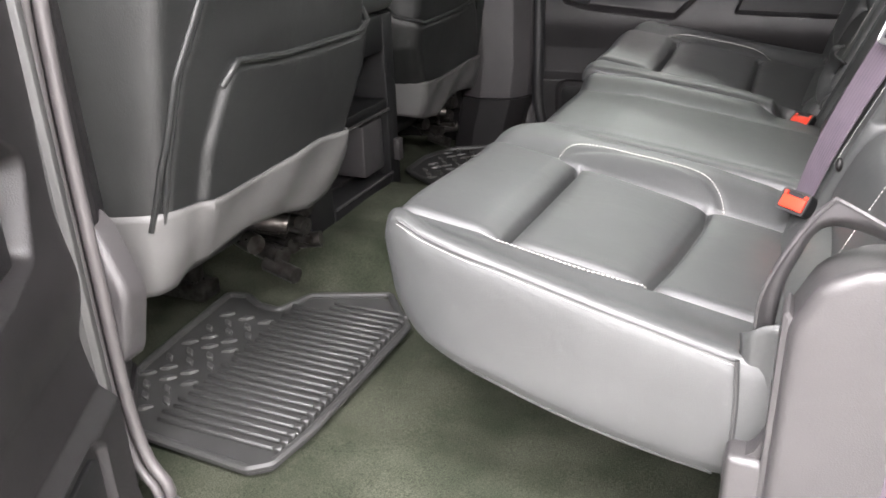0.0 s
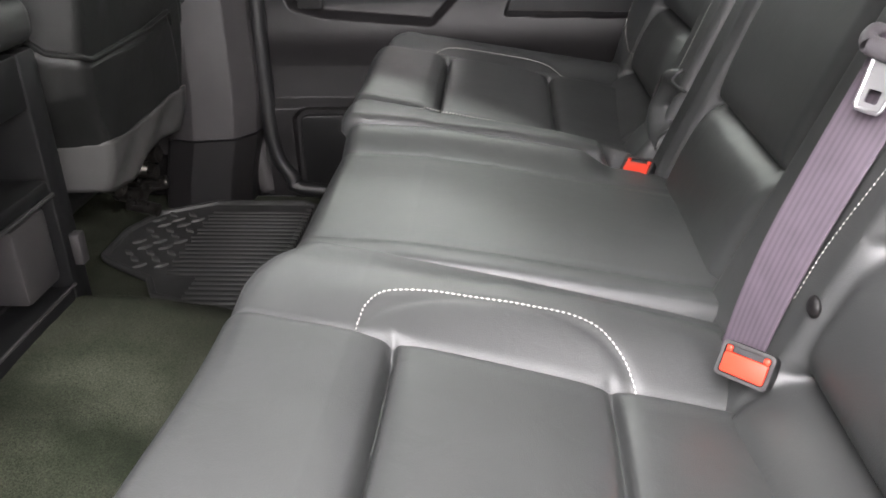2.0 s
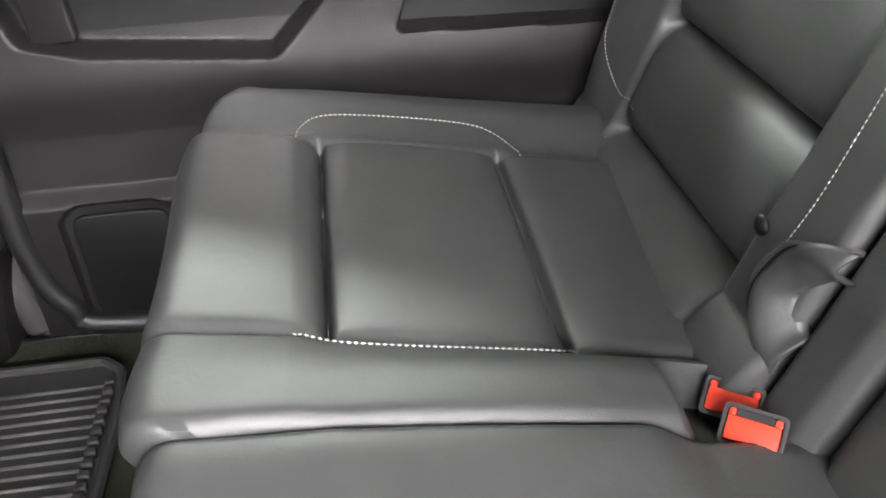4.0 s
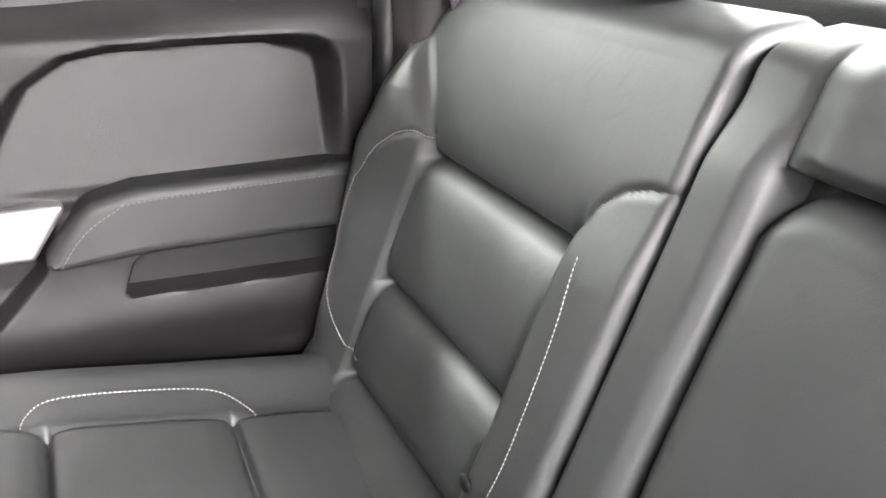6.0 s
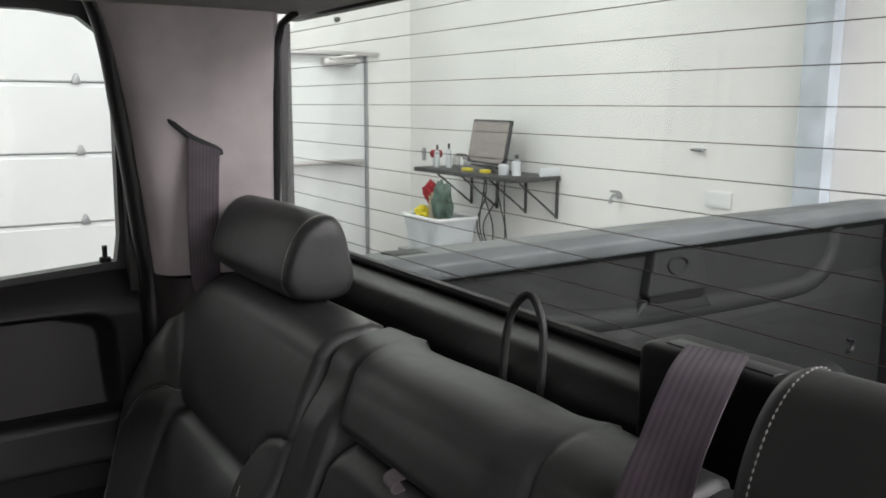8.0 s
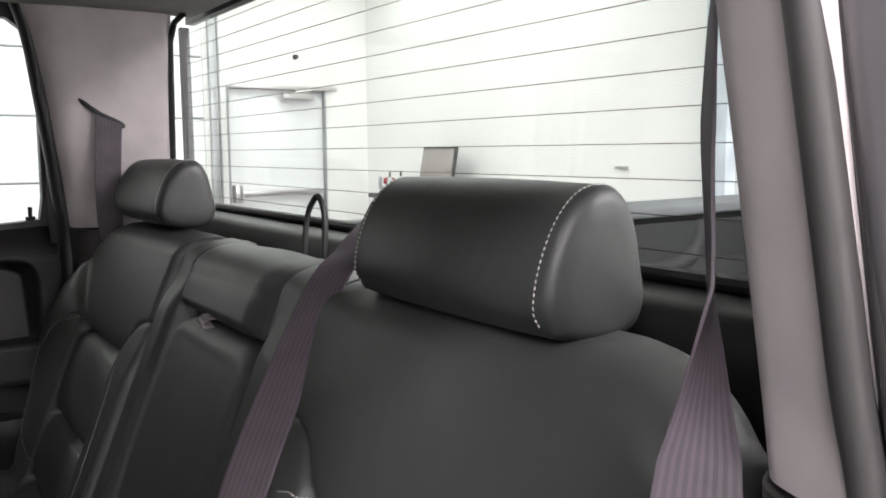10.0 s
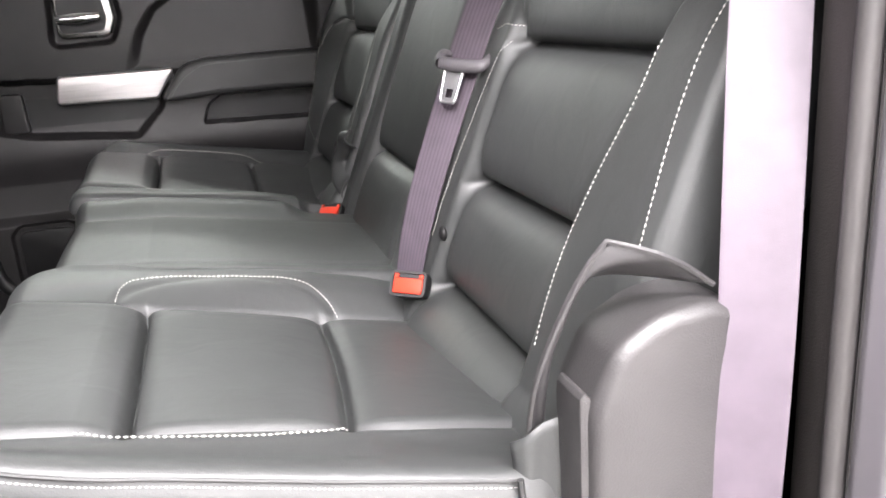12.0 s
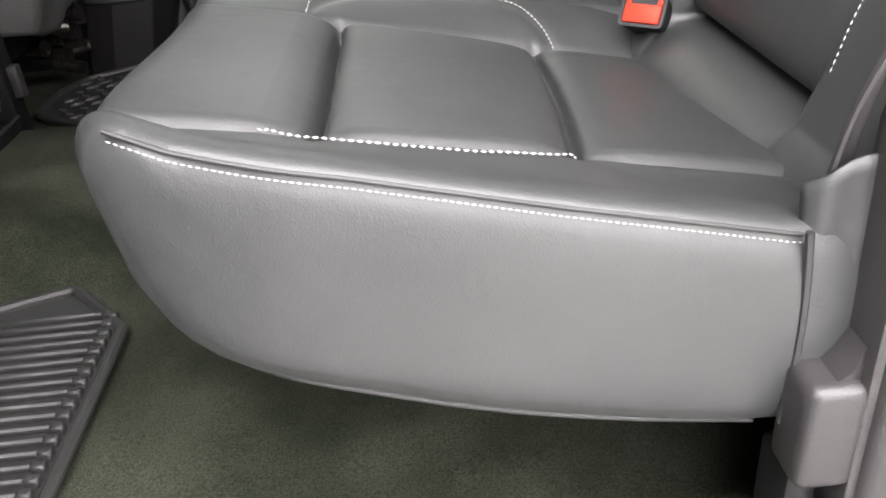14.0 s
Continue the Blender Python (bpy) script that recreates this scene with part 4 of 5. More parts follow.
    bez = part("handle_bezel", prism(bmesh.new(), ccw(rounded([(-0.475, 0.59), (-0.368, 0.592), (-0.355, 0.63), (-0.362, 0.69), (-0.475, 0.69)], 0.02)), face_y(sign * 0.826, s), 0.016, 0.005), BEZEL, d, "dark chrome handle surround")
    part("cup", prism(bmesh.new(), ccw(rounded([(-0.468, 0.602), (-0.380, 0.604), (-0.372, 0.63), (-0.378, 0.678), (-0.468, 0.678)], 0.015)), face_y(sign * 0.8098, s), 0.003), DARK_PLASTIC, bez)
    bm = bmesh.new()
    tube(bm, [(-0.47, sign * 0.800, 0.632), (-0.43, sign * 0.792, 0.632), (-0.385, sign * 0.796, 0.635)], [0.010, 0.013, 0.009], 10)
    part("door_handle", bm, CHROME, d, "chrome inside door handle")
    bm = bmesh.new()
    tube(bm, [(0.079, sign * 0.85, 0.74), (0.079, sign * 0.85, 0.766)], [0.010, 0.009], 12)
    tube(bm, [(0.079, sign * 0.85, 0.766), (0.079, sign * 0.85, 0.785)], [0.004, 0.0045], 10)
    part("lock_pin", bm, DARK_PLASTIC, d)
    # outer skin and window frame
    part("edge_seal", cube((-0.712, min(sign * 0.792, sign * 0.846), -0.03), (-0.698, max(sign * 0.792, sign * 0.846), 0.70), 0.003), RUBBER, d)
    part("outer_skin", cube((-0.69, min(sign * 0.848, sign * 0.868), -0.10), (0.125, max(sign * 0.848, sign * 0.868), 0.735), 0.006), BLACK_PAINT, d, "glossy black outer door skin")
    bm = bmesh.new()
    rows = []
    inner = [(-0.60, 0.745), (-0.26, 0.735), (-0.10, 0.745), (0.094, 0.760), (0.100, 0.80), (0.101, 1.06), (0.098, 1.085), (0.084, 1.118), (0.056, 1.140), (0.0, 1.147), (-0.60, 1.147)]
    outer = [(-0.67, 0.715), (-0.26, 0.705), (-0.10, 0.715), (0.13, 0.715), (0.130, 0.80), (0.124, 1.06), (0.120, 1.11), (0.108, 1.16), (0.08, 1.185), (0.0, 1.19), (-0.67, 1.19)]
    for off, dy in ((0, 0.838), (1, 0.838), (1, 0.866), (0, 0.866), (0, 0.838)):
        src = inner if off == 0 else outer
        rows.append([Vector((x, sign * (dy - 0.06 * max(0, z - 0.75)), z)) for x, z in src])
    bm = grid(bm, rows, True)
    part("window_frame", bm, BLACK_RUBBER, d, "black rubber-edged window frame")
    pane = part("pane", grid(bmesh.new(), [[Vector((x, sign * (0.852 - 0.06 * max(0, z - 0.75)), z)) for x in (-0.66, 0.12)] for z in (0.70, 0.9, 1.17)]), GLASS, d, smooth=False)
    pane.visible_shadow = False
    return d


far_door = door_panel("rear_door", 1, "closed black truck rear door with moulded trim and silver strip")
near_door = door_panel("rear_door", -1, "wide open black truck rear door with moulded dark trim")
hinge = Vector((-0.715, -0.84, 0.0))
near_door.matrix_world = Matrix.Translation(hinge) @ pose(0, 0, 0, 0, 0, -62) @ Matrix.Translation(-hinge)


# ---- seat surroundings ----
def side_tower(sign):
    t = thing("seat_side_trim", "grey moulded plastic trim beside the rear seat", "trim", "seat side trims")
    prof = ccw(rounded([(-0.036, 0.0), (-0.036, 0.085), (-0.010, 0.115), (-0.010, 0.372), (0.008, 0.412), (0.040, 0.430), (0.070, 0.433), (0.094, 0.430), (0.094, 0.0)], [0.008, 0.012, 0.03, 0.04, 0.04, 0.05, 0.04, 0.02, 0.012], 6))
    part("cover", prism(bmesh.new(), prof, face_y(sign * 0.692, sign), 0.054, 0.011, 6), GREY_PLASTIC, t)
    inner = ccw(rounded([(-0.015, 0.12), (-0.015, 0.380), (-0.011, 0.385), (-0.003, 0.374), (-0.002, 0.12)], 0.003))
    part("inner_cover", prism(bmesh.new(), inner, face_y(sign * 0.704, sign), 0.034, 0.003, 2), GREY_PLASTIC, t)
    return t


def hinge_cover(sign):
    b = thing("seat_hinge_bracket", "grey painted seat hinge block behind the cushion", "bracket", "seat hinges")
    part("block", cube((-0.045, min(sign * 0.700, sign * 0.738), 0.160), (-0.010, max(sign * 0.700, sign * 0.738), 0.234), 0.008, 4), GREY_PLASTIC, b)
    ramp = ccw([Vector(p) for p in ((-0.036, 0.226), (-0.014, 0.226), (-0.014, 0.256), (-0.022, 0.240))])
    part("ramp", prism(bmesh.new(), ramp, face_y(sign * 0.698, sign), 0.034, 0.003, 2), GREY_PLASTIC, b)
    part("foot", cube((-0.040, sign * 0.70 - 0.02, 0.0), (-0.019, sign * 0.70 + 0.02, 0.158), 0.006), DARK_PLASTIC, b)


def corner_flap(seat, sign):
    """Loose vinyl at the lower outer corner of a seatback, and the cloth gusset under it."""
    hem = smooth_line([(-0.020, 0.664, 0.262), (-0.032, 0.690, 0.320), (-0.033, 0.706, 0.374), (-0.022, 0.716, 0.416), (-0.004, 0.724, 0.456), (0.010, 0.728, 0.476)], 6)
    free = smooth_line([(-0.008, 0.664, 0.258), (-0.018, 0.684, 0.316), (-0.018, 0.694, 0.370), (-0.010, 0.698, 0.408), (0.012, 0.706, 0.446), (0.078, 0.738, 0.441)], 6)
    rows = []
    for k, (p, q) in enumerate(zip(hem, free)):
        t = k / (len(hem) - 1)
        row = []
        for j in range(15):
            u = j / 14
            c = p.lerp(q, u)
            row.append(Vector((c.x, sign * (c.y + 0.005 * math.sin(u * math.pi) * (0.4 + t) + 0.002 * math.sin(7 * u + 5 * t)), c.z + 0.006 * math.sin(u * math.pi) * t)))
        rows.append(row)
    f = part("corner_flap", grid(bmesh.new(), rows), SKIRT_DARK, seat, "loose grey vinyl corner flap")
    f.modifiers.new("thickness", "SOLIDIFY").thickness = 0.0025
    edge = [r[0] for r in rows] + rows[-1][1:]
    part("hem", tube(bmesh.new(), edge, 0.0020, 6), SKIRT_DARK, f)
    rows = []
    for k in range(18):
        t = k / 17
        row = []
        for u in np.linspace(0, 1, 16):
            fold = 0.012 * math.sin(u * math.pi * 0.9) + 0.005 * math.sin(u * 9 + 2.5 * t) * (0.4 + 0.6 * t)
            row.append(Vector((-0.046 + 0.040 * u - 0.006 * t + 0.004 * math.sin(5 * t), sign * (0.694 + fold), 0.334 - 0.138 * t + 0.018 * (1 - t) * math.sin(u * 2.0))))
        rows.append(row)
    g = part("gusset", grid(bmesh.new(), rows), LEATHER, seat, "grey cloth gusset")
    g.modifiers.new("thickness", "SOLIDIFY").thickness = 0.002


SKIRT_DARK = material("flap_vinyl", (0.031, 0.029, 0.030), 0.55, grain=0.3, grain_size=500)
side_tower(-1)
hinge_cover(-1)
corner_flap(near_seat, -1)


def inner_fold(seat):
    """The loose leather ear at the foot of the backrest's inner bolster."""
    outer = smooth_line([(0.030, 0.228, 0.420), (0.016, 0.256, 0.410), (0.012, 0.286, 0.390), (0.006, 0.301, 0.350), (0.004, 0.284, 0.318), (0.010, 0.258, 0.300)], 6)
    rows = []
    for k, p in enumerate(outer):
        t = k / (len(outer) - 1)
        c = Vector((0.040, 0.246, 0.362))
        row = []
        for u in np.linspace(0, 1, 9):
            q = p.lerp(c, u * 0.6)
            row.append(q + Vector((-0.012 * math.sin(u * math.pi) - 0.003 * math.sin(9 * t + 4 * u), 0, 0.003 * math.sin(12 * t))))
        rows.append(row)
    f = part("foot_fold", grid(bmesh.new(), rows), LEATHER, seat, "folded leather at the seatback foot")
    f.modifiers.new("thickness", "SOLIDIFY").thickness = 0.003
    part("hem", tube(bmesh.new(), outer, 0.0022, 6), SKIRT_DARK, f)


inner_fold(bench)


# ---- seat belts ----
def buckle(place, axis, across, label):
    """A buckle whose end, with the release button, faces along axis; across is the way of its slot."""
    b = thing("seat_belt_buckle", label, "seat belt buckle", "seat belt buckles")
    z = Vector(axis).normalized()
    x = (Vector(across) - z * z.dot(Vector(across))).normalized()
    m = Matrix((x, z.cross(x), z)).transposed().to_4x4()
    m.translation = place
    rows = []
    for depth, wide, high in ((-0.066, 0.015, 0.010), (-0.060, 0.0185, 0.0125), (-0.020, 0.0205, 0.0140), (0.0, 0.0215, 0.0145)):
        rows.append([Vector((p.x, p.y, depth)) for p in rounded([(-wide, -high), (wide, -high), (wide, high), (-wide, high)], 0.005, 4)])
    part("housing", grid(bmesh.new(), rows, True, True), DARK_PLASTIC, b)
    outer = rounded([(-0.0215, -0.0145), (0.0215, -0.0145), (0.0215, 0.0145), (-0.0215, 0.0145)], 0.005, 4)
    inner = rounded([(-0.0188, -0.0118), (0.0188, -0.0118), (0.0188, 0.0118), (-0.0188, 0.0118)], 0.003, 4)
    rows = [[Vector((p.x, p.y, d)) for p in src] for src, d in ((outer, 0.0005), (outer, 0.003), (inner, 0.003), (inner, 0.0005), (outer, 0.0005))]
    part("rim", grid(bmesh.new(), rows, True), GREY_PLASTIC, b, "grey plastic rim")
    bm = cube((-0.018, -0.0112, 0.0006), (0.018, 0.0062, 0.0048), 0.002, 2)
    for side in (-1, 1):
        box(bm, (side * 0.0153 - 0.0026, 0.0058, 0.0006), (side * 0.0153 + 0.0026, 0.0112, 0.0044), 0.0015, 2)
    part("button", bm, RED, b, "bright red release button")
    part("slot", cube((-0.0122, 0.0066, 0.0006), (0.0122, 0.0110, 0.0016)), BLACK_METAL, b)
    pts = smooth_line([(0, 0, -0.062), (0, 0.0, -0.085), (0, -0.006, -0.11)], 4)
    part("stalk", ribbon(bmesh.new(), pts, [Vector((0.014, 0, 0))] * len(pts), 0.002), WEBBING, b)
    b.matrix_world = m


buckle((-0.015, -0.305, 0.319), (-0.56, -0.66, 0.50), (0.76, -0.65, 0.0), "black seat belt buckle with red button on the near cushion")
buckle((-0.014, 0.261, 0.274), (-0.45, -0.50, 0.74), (0.75, -0.62, 0.06), "black seat belt buckle with red button beside the armrest")
buckle((-0.020, 0.220, 0.287), (-0.45, -0.50, 0.74), (0.75, -0.62, 0.06), "second black seat belt buckle with red button beside the armrest")


def belt(label, path, widths, tongue_at, tongue_turn, lower, lower_widths):
    b = thing("seat_belt", label, "seat belt", "seat belts")
    pts = smooth_line(path, 8)
    n = len(pts)
    wid = []
    for i in range(n):
        t = i / (n - 1) * (len(widths) - 1)
        k = min(int(t), len(widths) - 2)
        wid.append(Vector(widths[k]).lerp(Vector(widths[k + 1]), t - k))
    part("webbing", ribbon(bmesh.new(), pts, wid, 0.0008, 9), WEBBING, b, "grey-violet ribbed webbing").data.materials.append(WEBBING_SHADE)
    if lower:
        pts = smooth_line(lower, 8)
        n = len(pts)
        wid = []
        for i in range(n):
            t = i / (n - 1) * (len(lower_widths) - 1)
            k = min(int(t), len(lower_widths) - 2)
            wid.append(Vector(lower_widths[k]).lerp(Vector(lower_widths[k + 1]), t - k))
        part("lap_webbing", ribbon(bmesh.new(), pts, wid, 0.0008, 9), WEBBING, b).data.materials.append(WEBBING)
    if tongue_at:
        m = Matrix.Translation(tongue_at) @ tongue_turn
        # a loop of plastic: a thick bar in front of the webbing, two ends, a thin bar behind it
        loop = [(-0.028, -0.004, 0.010, 0.0086), (0.0, -0.006, 0.012, 0.0092), (0.028, -0.004, 0.010, 0.0086), (0.0345, 0.003, 0.004, 0.0070), (0.0345, 0.012, -0.006, 0.0055), (0.026, 0.013, -0.020, 0.0036), (0.0, 0.012, -0.024, 0.0032), (-0.026, 0.013, -0.020, 0.0036), (-0.0345, 0.012, -0.006, 0.0055), (-0.0345, 0.003, 0.004, 0.0070), (-0.028, -0.004, 0.010, 0.0086)]
        line = smooth_line([p[:3] for p in loop], 6)
        girth = [float(np.interp(k / 6, range(len(loop)), [p[3] for p in loop])) for k in range(len(line))]
        bm = tube(bmesh.new(), line, girth, 14, False)
        for v in bm.verts:
            v.co = m @ Vector((v.co.x, v.co.y, v.co.z * 0.8))
        t = part("tongue", bm, TONGUE, b, "grey plastic belt tongue")
        plate_o = ccw(rounded([(-0.0195, -0.054), (0.0035, -0.054), (0.0065, -0.010), (-0.0225, -0.010)], 0.004, 4))
        plate_i = ccw(rounded([(-0.0135, -0.0475), (-0.0025, -0.0475), (-0.0025, -0.036), (-0.0135, -0.036)], 0.002, 4))
        bm = grid(bmesh.new(), [[m @ Vector((p.x, p.y, z)) for p in src] for src, z in ((plate_i, 0.004), (plate_o, 0.004), (plate_o, 0.0062), (plate_i, 0.0062), (plate_i, 0.004))], True)
        part("metal_plate", bm, PLATE, t, "bright steel latch plate")
        for line in ([(-0.0215, -0.012), (-0.0190, -0.050), (-0.0170, -0.0535), (-0.008, -0.0540), (0.0010, -0.0535), (0.0030, -0.050), (0.0055, -0.012)],):
            part("plate_edge", tube(bmesh.new(), [m @ Vector((x, y, 0.0055)) for x, y in line], 0.0018, 8), PLATE, t)
    return b


face_out = Matrix(((0.42, 0.0, -0.908, 0), (-0.908, 0.0, -0.42, 0), (0, 1, 0, 0), (0, 0, 0, 1)))
near_belt = belt("grey-violet seat belt hanging with its tongue by the open door", [(0.184, -0.702, 1.020), (0.174, -0.684, 0.985), (0.170, -0.682, 0.90), (0.165, -0.690, 0.825), (0.148, -0.700, 0.745), (0.137, -0.704, 0.69), (0.128, -0.706, 0.655)],
     [(0.020, 0.008, -0.012), (0.014, 0.011, -0.004), (0.011, 0.012, 0.002), (0.012, 0.0105, 0), (0.015, -0.012, 0.0), (0.010, -0.0235, 0.002), (0.010, -0.0235, 0.002)], (0.128, -0.713, 0.689), face_out @ pose(0, 0, 0, -8, 0, 0),
     [(0.135, -0.704, 0.688), (0.122, -0.722, 0.60), (0.103, -0.748, 0.46), (0.096, -0.757, 0.36), (0.092, -0.757, 0.21), (0.091, -0.757, 0.03)], [(0.012, -0.0225, 0.002), (0.021, -0.012, 0.0), (0.0195, -0.012, 0), (0.0165, -0.014, 0), (0.016, -0.014, 0.0)])
side_way, belt_way = Vector((0.66, -0.75, -0.10)).normalized(), Vector((0.40, 0.12, 0.91))
belt_way = (belt_way - side_way * side_way.dot(belt_way)).normalized()
face_mid = Matrix((side_way, belt_way, side_way.cross(belt_way))).transposed().to_4x4() @ Matrix.Scale(0.88, 4)
belt("grey-violet centre seat belt lying across the seatback", [(0.335, -0.150, 0.826), (0.290, -0.172, 0.818), (0.235, -0.196, 0.788), (0.192, -0.214, 0.750), (0.118, -0.232, 0.62), (0.074, -0.246, 0.53), (0.020, -0.258, 0.40), (-0.008, -0.266, 0.30), (-0.006, -0.27, 0.262)],
     [(0.008, -0.023, 0), (0.010, -0.022, 0.0), (0.006, -0.023, 0.002), (0.010, -0.0215, 0.0), (0.0135, -0.0190, -0.003), (0.0135, -0.0190, -0.003), (0.012, -0.0200, 0), (0.008, -0.0220, 0), (0.004, -0.0235, 0)], (0.080, -0.254, 0.552), face_mid, None, None)
far_belt = belt("grey-violet seat belt from the pillar behind the far seat", [(0.202, 0.697, 0.953), (0.197, 0.691, 0.90), (0.192, 0.686, 0.80), (0.20, 0.690, 0.72), (0.25, 0.70, 0.60)],
     [(0.0225, -0.004, -0.011), (0.0225, -0.004, -0.002), (0.0225, -0.003, 0), (0.022, -0.002, 0), (0.022, 0, 0)], None, None, None, None)


def belt_guide(b, sign):
    near = 0.018 if sign < 0 else 0.0
    pts = smooth_line([(0.138, sign * (0.728 - near), 1.022), (0.145, sign * (0.719 - near), 1.000), (0.180, sign * (0.703 - near), 0.966), (0.222, sign * (0.697 - near), 0.944), (0.226, sign * (0.697 - near), 0.935)], 6)
    part("belt_guide", tube(bmesh.new(), pts, 0.0045, 8), BLACK_METAL, b, "black slotted belt guide")


belt_guide(near_belt, -1)
belt_guide(far_belt, 1)


def retractor():
    r = thing("belt_retractor_cover", "black plastic cover of the centre belt retractor", "belt cover")
    part("cover", cube((0.315, -0.225, 0.70), (0.372, -0.085, 0.822), 0.010, 4), DARK_PLASTIC, r)
    part("slot", cube((0.328, -0.205, 0.8185), (0.346, -0.105, 0.8235), 0.001), BLACK_METAL, r)


retractor()
single("pull_loop", tube(bmesh.new(), smooth_line([(0.315, 0.093, 0.70), (0.316, 0.094, 0.76), (0.320, 0.089, 0.805), (0.324, 0.066, 0.829), (0.322, 0.043, 0.806), (0.318, 0.037, 0.76), (0.316, 0.039, 0.70)], 8), 0.0042, 8), RUBBER, "black cord release loop behind the seatback", "pull loop")


# ---- front seats and console ----
def front_seat(y, x, half, label, outer, drop=0.0):
    """The back of a front seat, as the rear row sees it; outer is the side of its door."""
    s = thing("front_seat", label, "car seat", "front seats")

    def seam(z):
        """Where the rear panel's piping runs, from the seat's middle."""
        return float(np.interp(z, (0.33, 0.42, 0.52, 0.60, 0.70, 0.99), (0.228, 0.217, 0.193, 0.150, 0.125, 0.115)))

    def mouth(a):
        """Height of the map pocket's mouth across the seat, positive towards the door."""
        return float(np.interp(a, (-0.26, -0.235, -0.20, 0.0, 0.104, 0.125, 0.14), (0.575, 0.520, 0.503, 0.507, 0.518, 0.497, 0.47)))

    def face(z, a):
        lean = 0.16 * (z - 0.36)
        roll = 0.10 * ease((abs(a) - half * 0.74) / (half * 0.26)) ** 1.6
        o = a * outer
        edge = float(np.interp(z, (0.33, 0.42, 0.50), (0.180, 0.163, 0.125)))
        pocket = 0.010 * ease((edge - o) / 0.012) * ease((mouth(o) - z) / 0.014)
        dip = 0.004 * ease((0.60 * half - abs(a)) / 0.05) * ease((z - 0.53) / 0.05)
        groove = 0.005 * bell(o - seam(z), 0.005) + 0.005 * bell(-o - half * 0.86, 0.004)
        return x + lean + pocket - roll - dip - groove
    zs = np.linspace(0.335, 0.99, 110)

    def slim(z, a):
        inward = float(np.interp(z, (0.335, 0.37, 0.45, 0.52), (0.70, 0.78, 0.97, 1.0))) if a * outer < 0 else 1.0
        return (1 - 0.24 * max(0.0, z - 0.50)) * inward

    rows = []
    for a in np.linspace(-half, half, 130):
        fr = [Vector((face(z, a), y + a * slim(z, a), z)) for z in zs]
        bk = [Vector((min(face(z, 0.0) - 0.16, face(z, a) - 0.012), y + a * slim(z, a), z)) for z in zs[::-6]]
        rows.append(fr + bk)
    part("backrest", grid(bmesh.new(), rows, True, True), VINYL, s, "dark vinyl backrest with a moulded rear panel")
    welt = [Vector((face(mouth(o) - 0.012, o * outer) + 0.002, y + o * outer * slim(mouth(o), o * outer), mouth(o))) for o in np.linspace(-0.255, 0.128, 60)]
    part("map_pocket", tube(bmesh.new(), welt, 0.0042, 8), VINYL, s)
    for off in (0.0, 0.012):
        line = [Vector((face(z, outer * (seam(z) + off)) + 0.0025, y + outer * (seam(z) + off) * slim(z, outer), z)) for z in np.linspace(0.345, 0.98, 60)]
        part("piping", tube(bmesh.new(), line, 0.0036, 8), VINYL, s)
    # hanging skirt under the backrest
    rows = []
    for t in np.linspace(0, 1, 12):
        row = []
        for u in np.linspace(-1, 1, 48):
            a = u * half * 0.99
            o = a * outer
            top = 0.362 + 0.004 * math.sin(5 * u)
            low = float(np.interp(o, (-0.26, -0.17, -0.09, 0.0, 0.08, 0.17, 0.21, 0.26), (0.292, 0.268, 0.263, 0.278, 0.291, 0.277, 0.262, 0.256)))
            z = top + (low - top) * t
            row.append(Vector((face(max(z, 0.34), a) + 0.006 - 0.020 * t ** 2 + 0.003 * math.sin(9 * u + 4 * t), y + a * slim(0.36, a), z)))
        rows.append(row)
    k = part("skirt", grid(bmesh.new(), rows), SKIRT, s, "light grey vinyl skirt")
    k.modifiers.new("thickness", "SOLIDIFY").thickness = 0.004
    # cushion seen from behind and its side shield
    part("seat_base", cube((x - 0.62, y - half + 0.03, 0.20), (x - 0.10, y + half - 0.03, 0.34), 0.04, 4), VINYL, s)
    side = ccw(rounded([(x - 0.50, 0.16), (x - 0.02, 0.20), (x + 0.005, 0.30), (x - 0.03, 0.385), (x - 0.10, 0.40), (x - 0.50, 0.34)], [0.02, 0.04, 0.05, 0.04, 0.03, 0.02]))
    part("side_shield", prism(bmesh.new(), side, face_y(y + outer * (half - 0.005), outer), 0.035, 0.015, 4), GREY_PLASTIC, s, "grey plastic side shield")
    # adjuster steel under the seat
    for yy in (y - 0.14, y + 0.14):
        bm = cube((x - 0.55, yy - 0.025, 0.03 + drop), (x - 0.28, yy + 0.025, 0.06 + drop), 0.004)
        box(bm, (x - 0.50, yy - 0.012, 0.06 + drop), (x - 0.30, yy + 0.012, 0.20), 0.004)
        part("rail", bm, STEEL, s, "dark oily steel seat rail")
    bm = bmesh.new()
    for i in range(26):
        rr = random.Random(i)
        cx, cy, cz = x - 0.09 + rr.uniform(-0.03, 0.03), y + 0.095 + rr.uniform(-0.055, 0.045), 0.215 + rr.uniform(-0.050, 0.06)
        tube(bm, [(cx - 0.02, cy, cz), (cx + 0.02 + rr.uniform(0, 0.02), cy + rr.uniform(-0.02, 0.02), cz + rr.uniform(-0.01, 0.01))], rr.uniform(0.006, 0.017), 10)
    part("recliner_gear", bm, STEEL, s, "oily steel adjuster gear")["kind"] = "stuff"
    s.location = (0, 0, -drop)
    return s


front_seat(-0.465, -0.675, 0.285, "dark vinyl driver seat seen from behind with grey skirt", -1)
front_seat(0.500, -0.835, 0.262, "dark vinyl front passenger seat seen from behind with grey skirt", 1, 0.080)


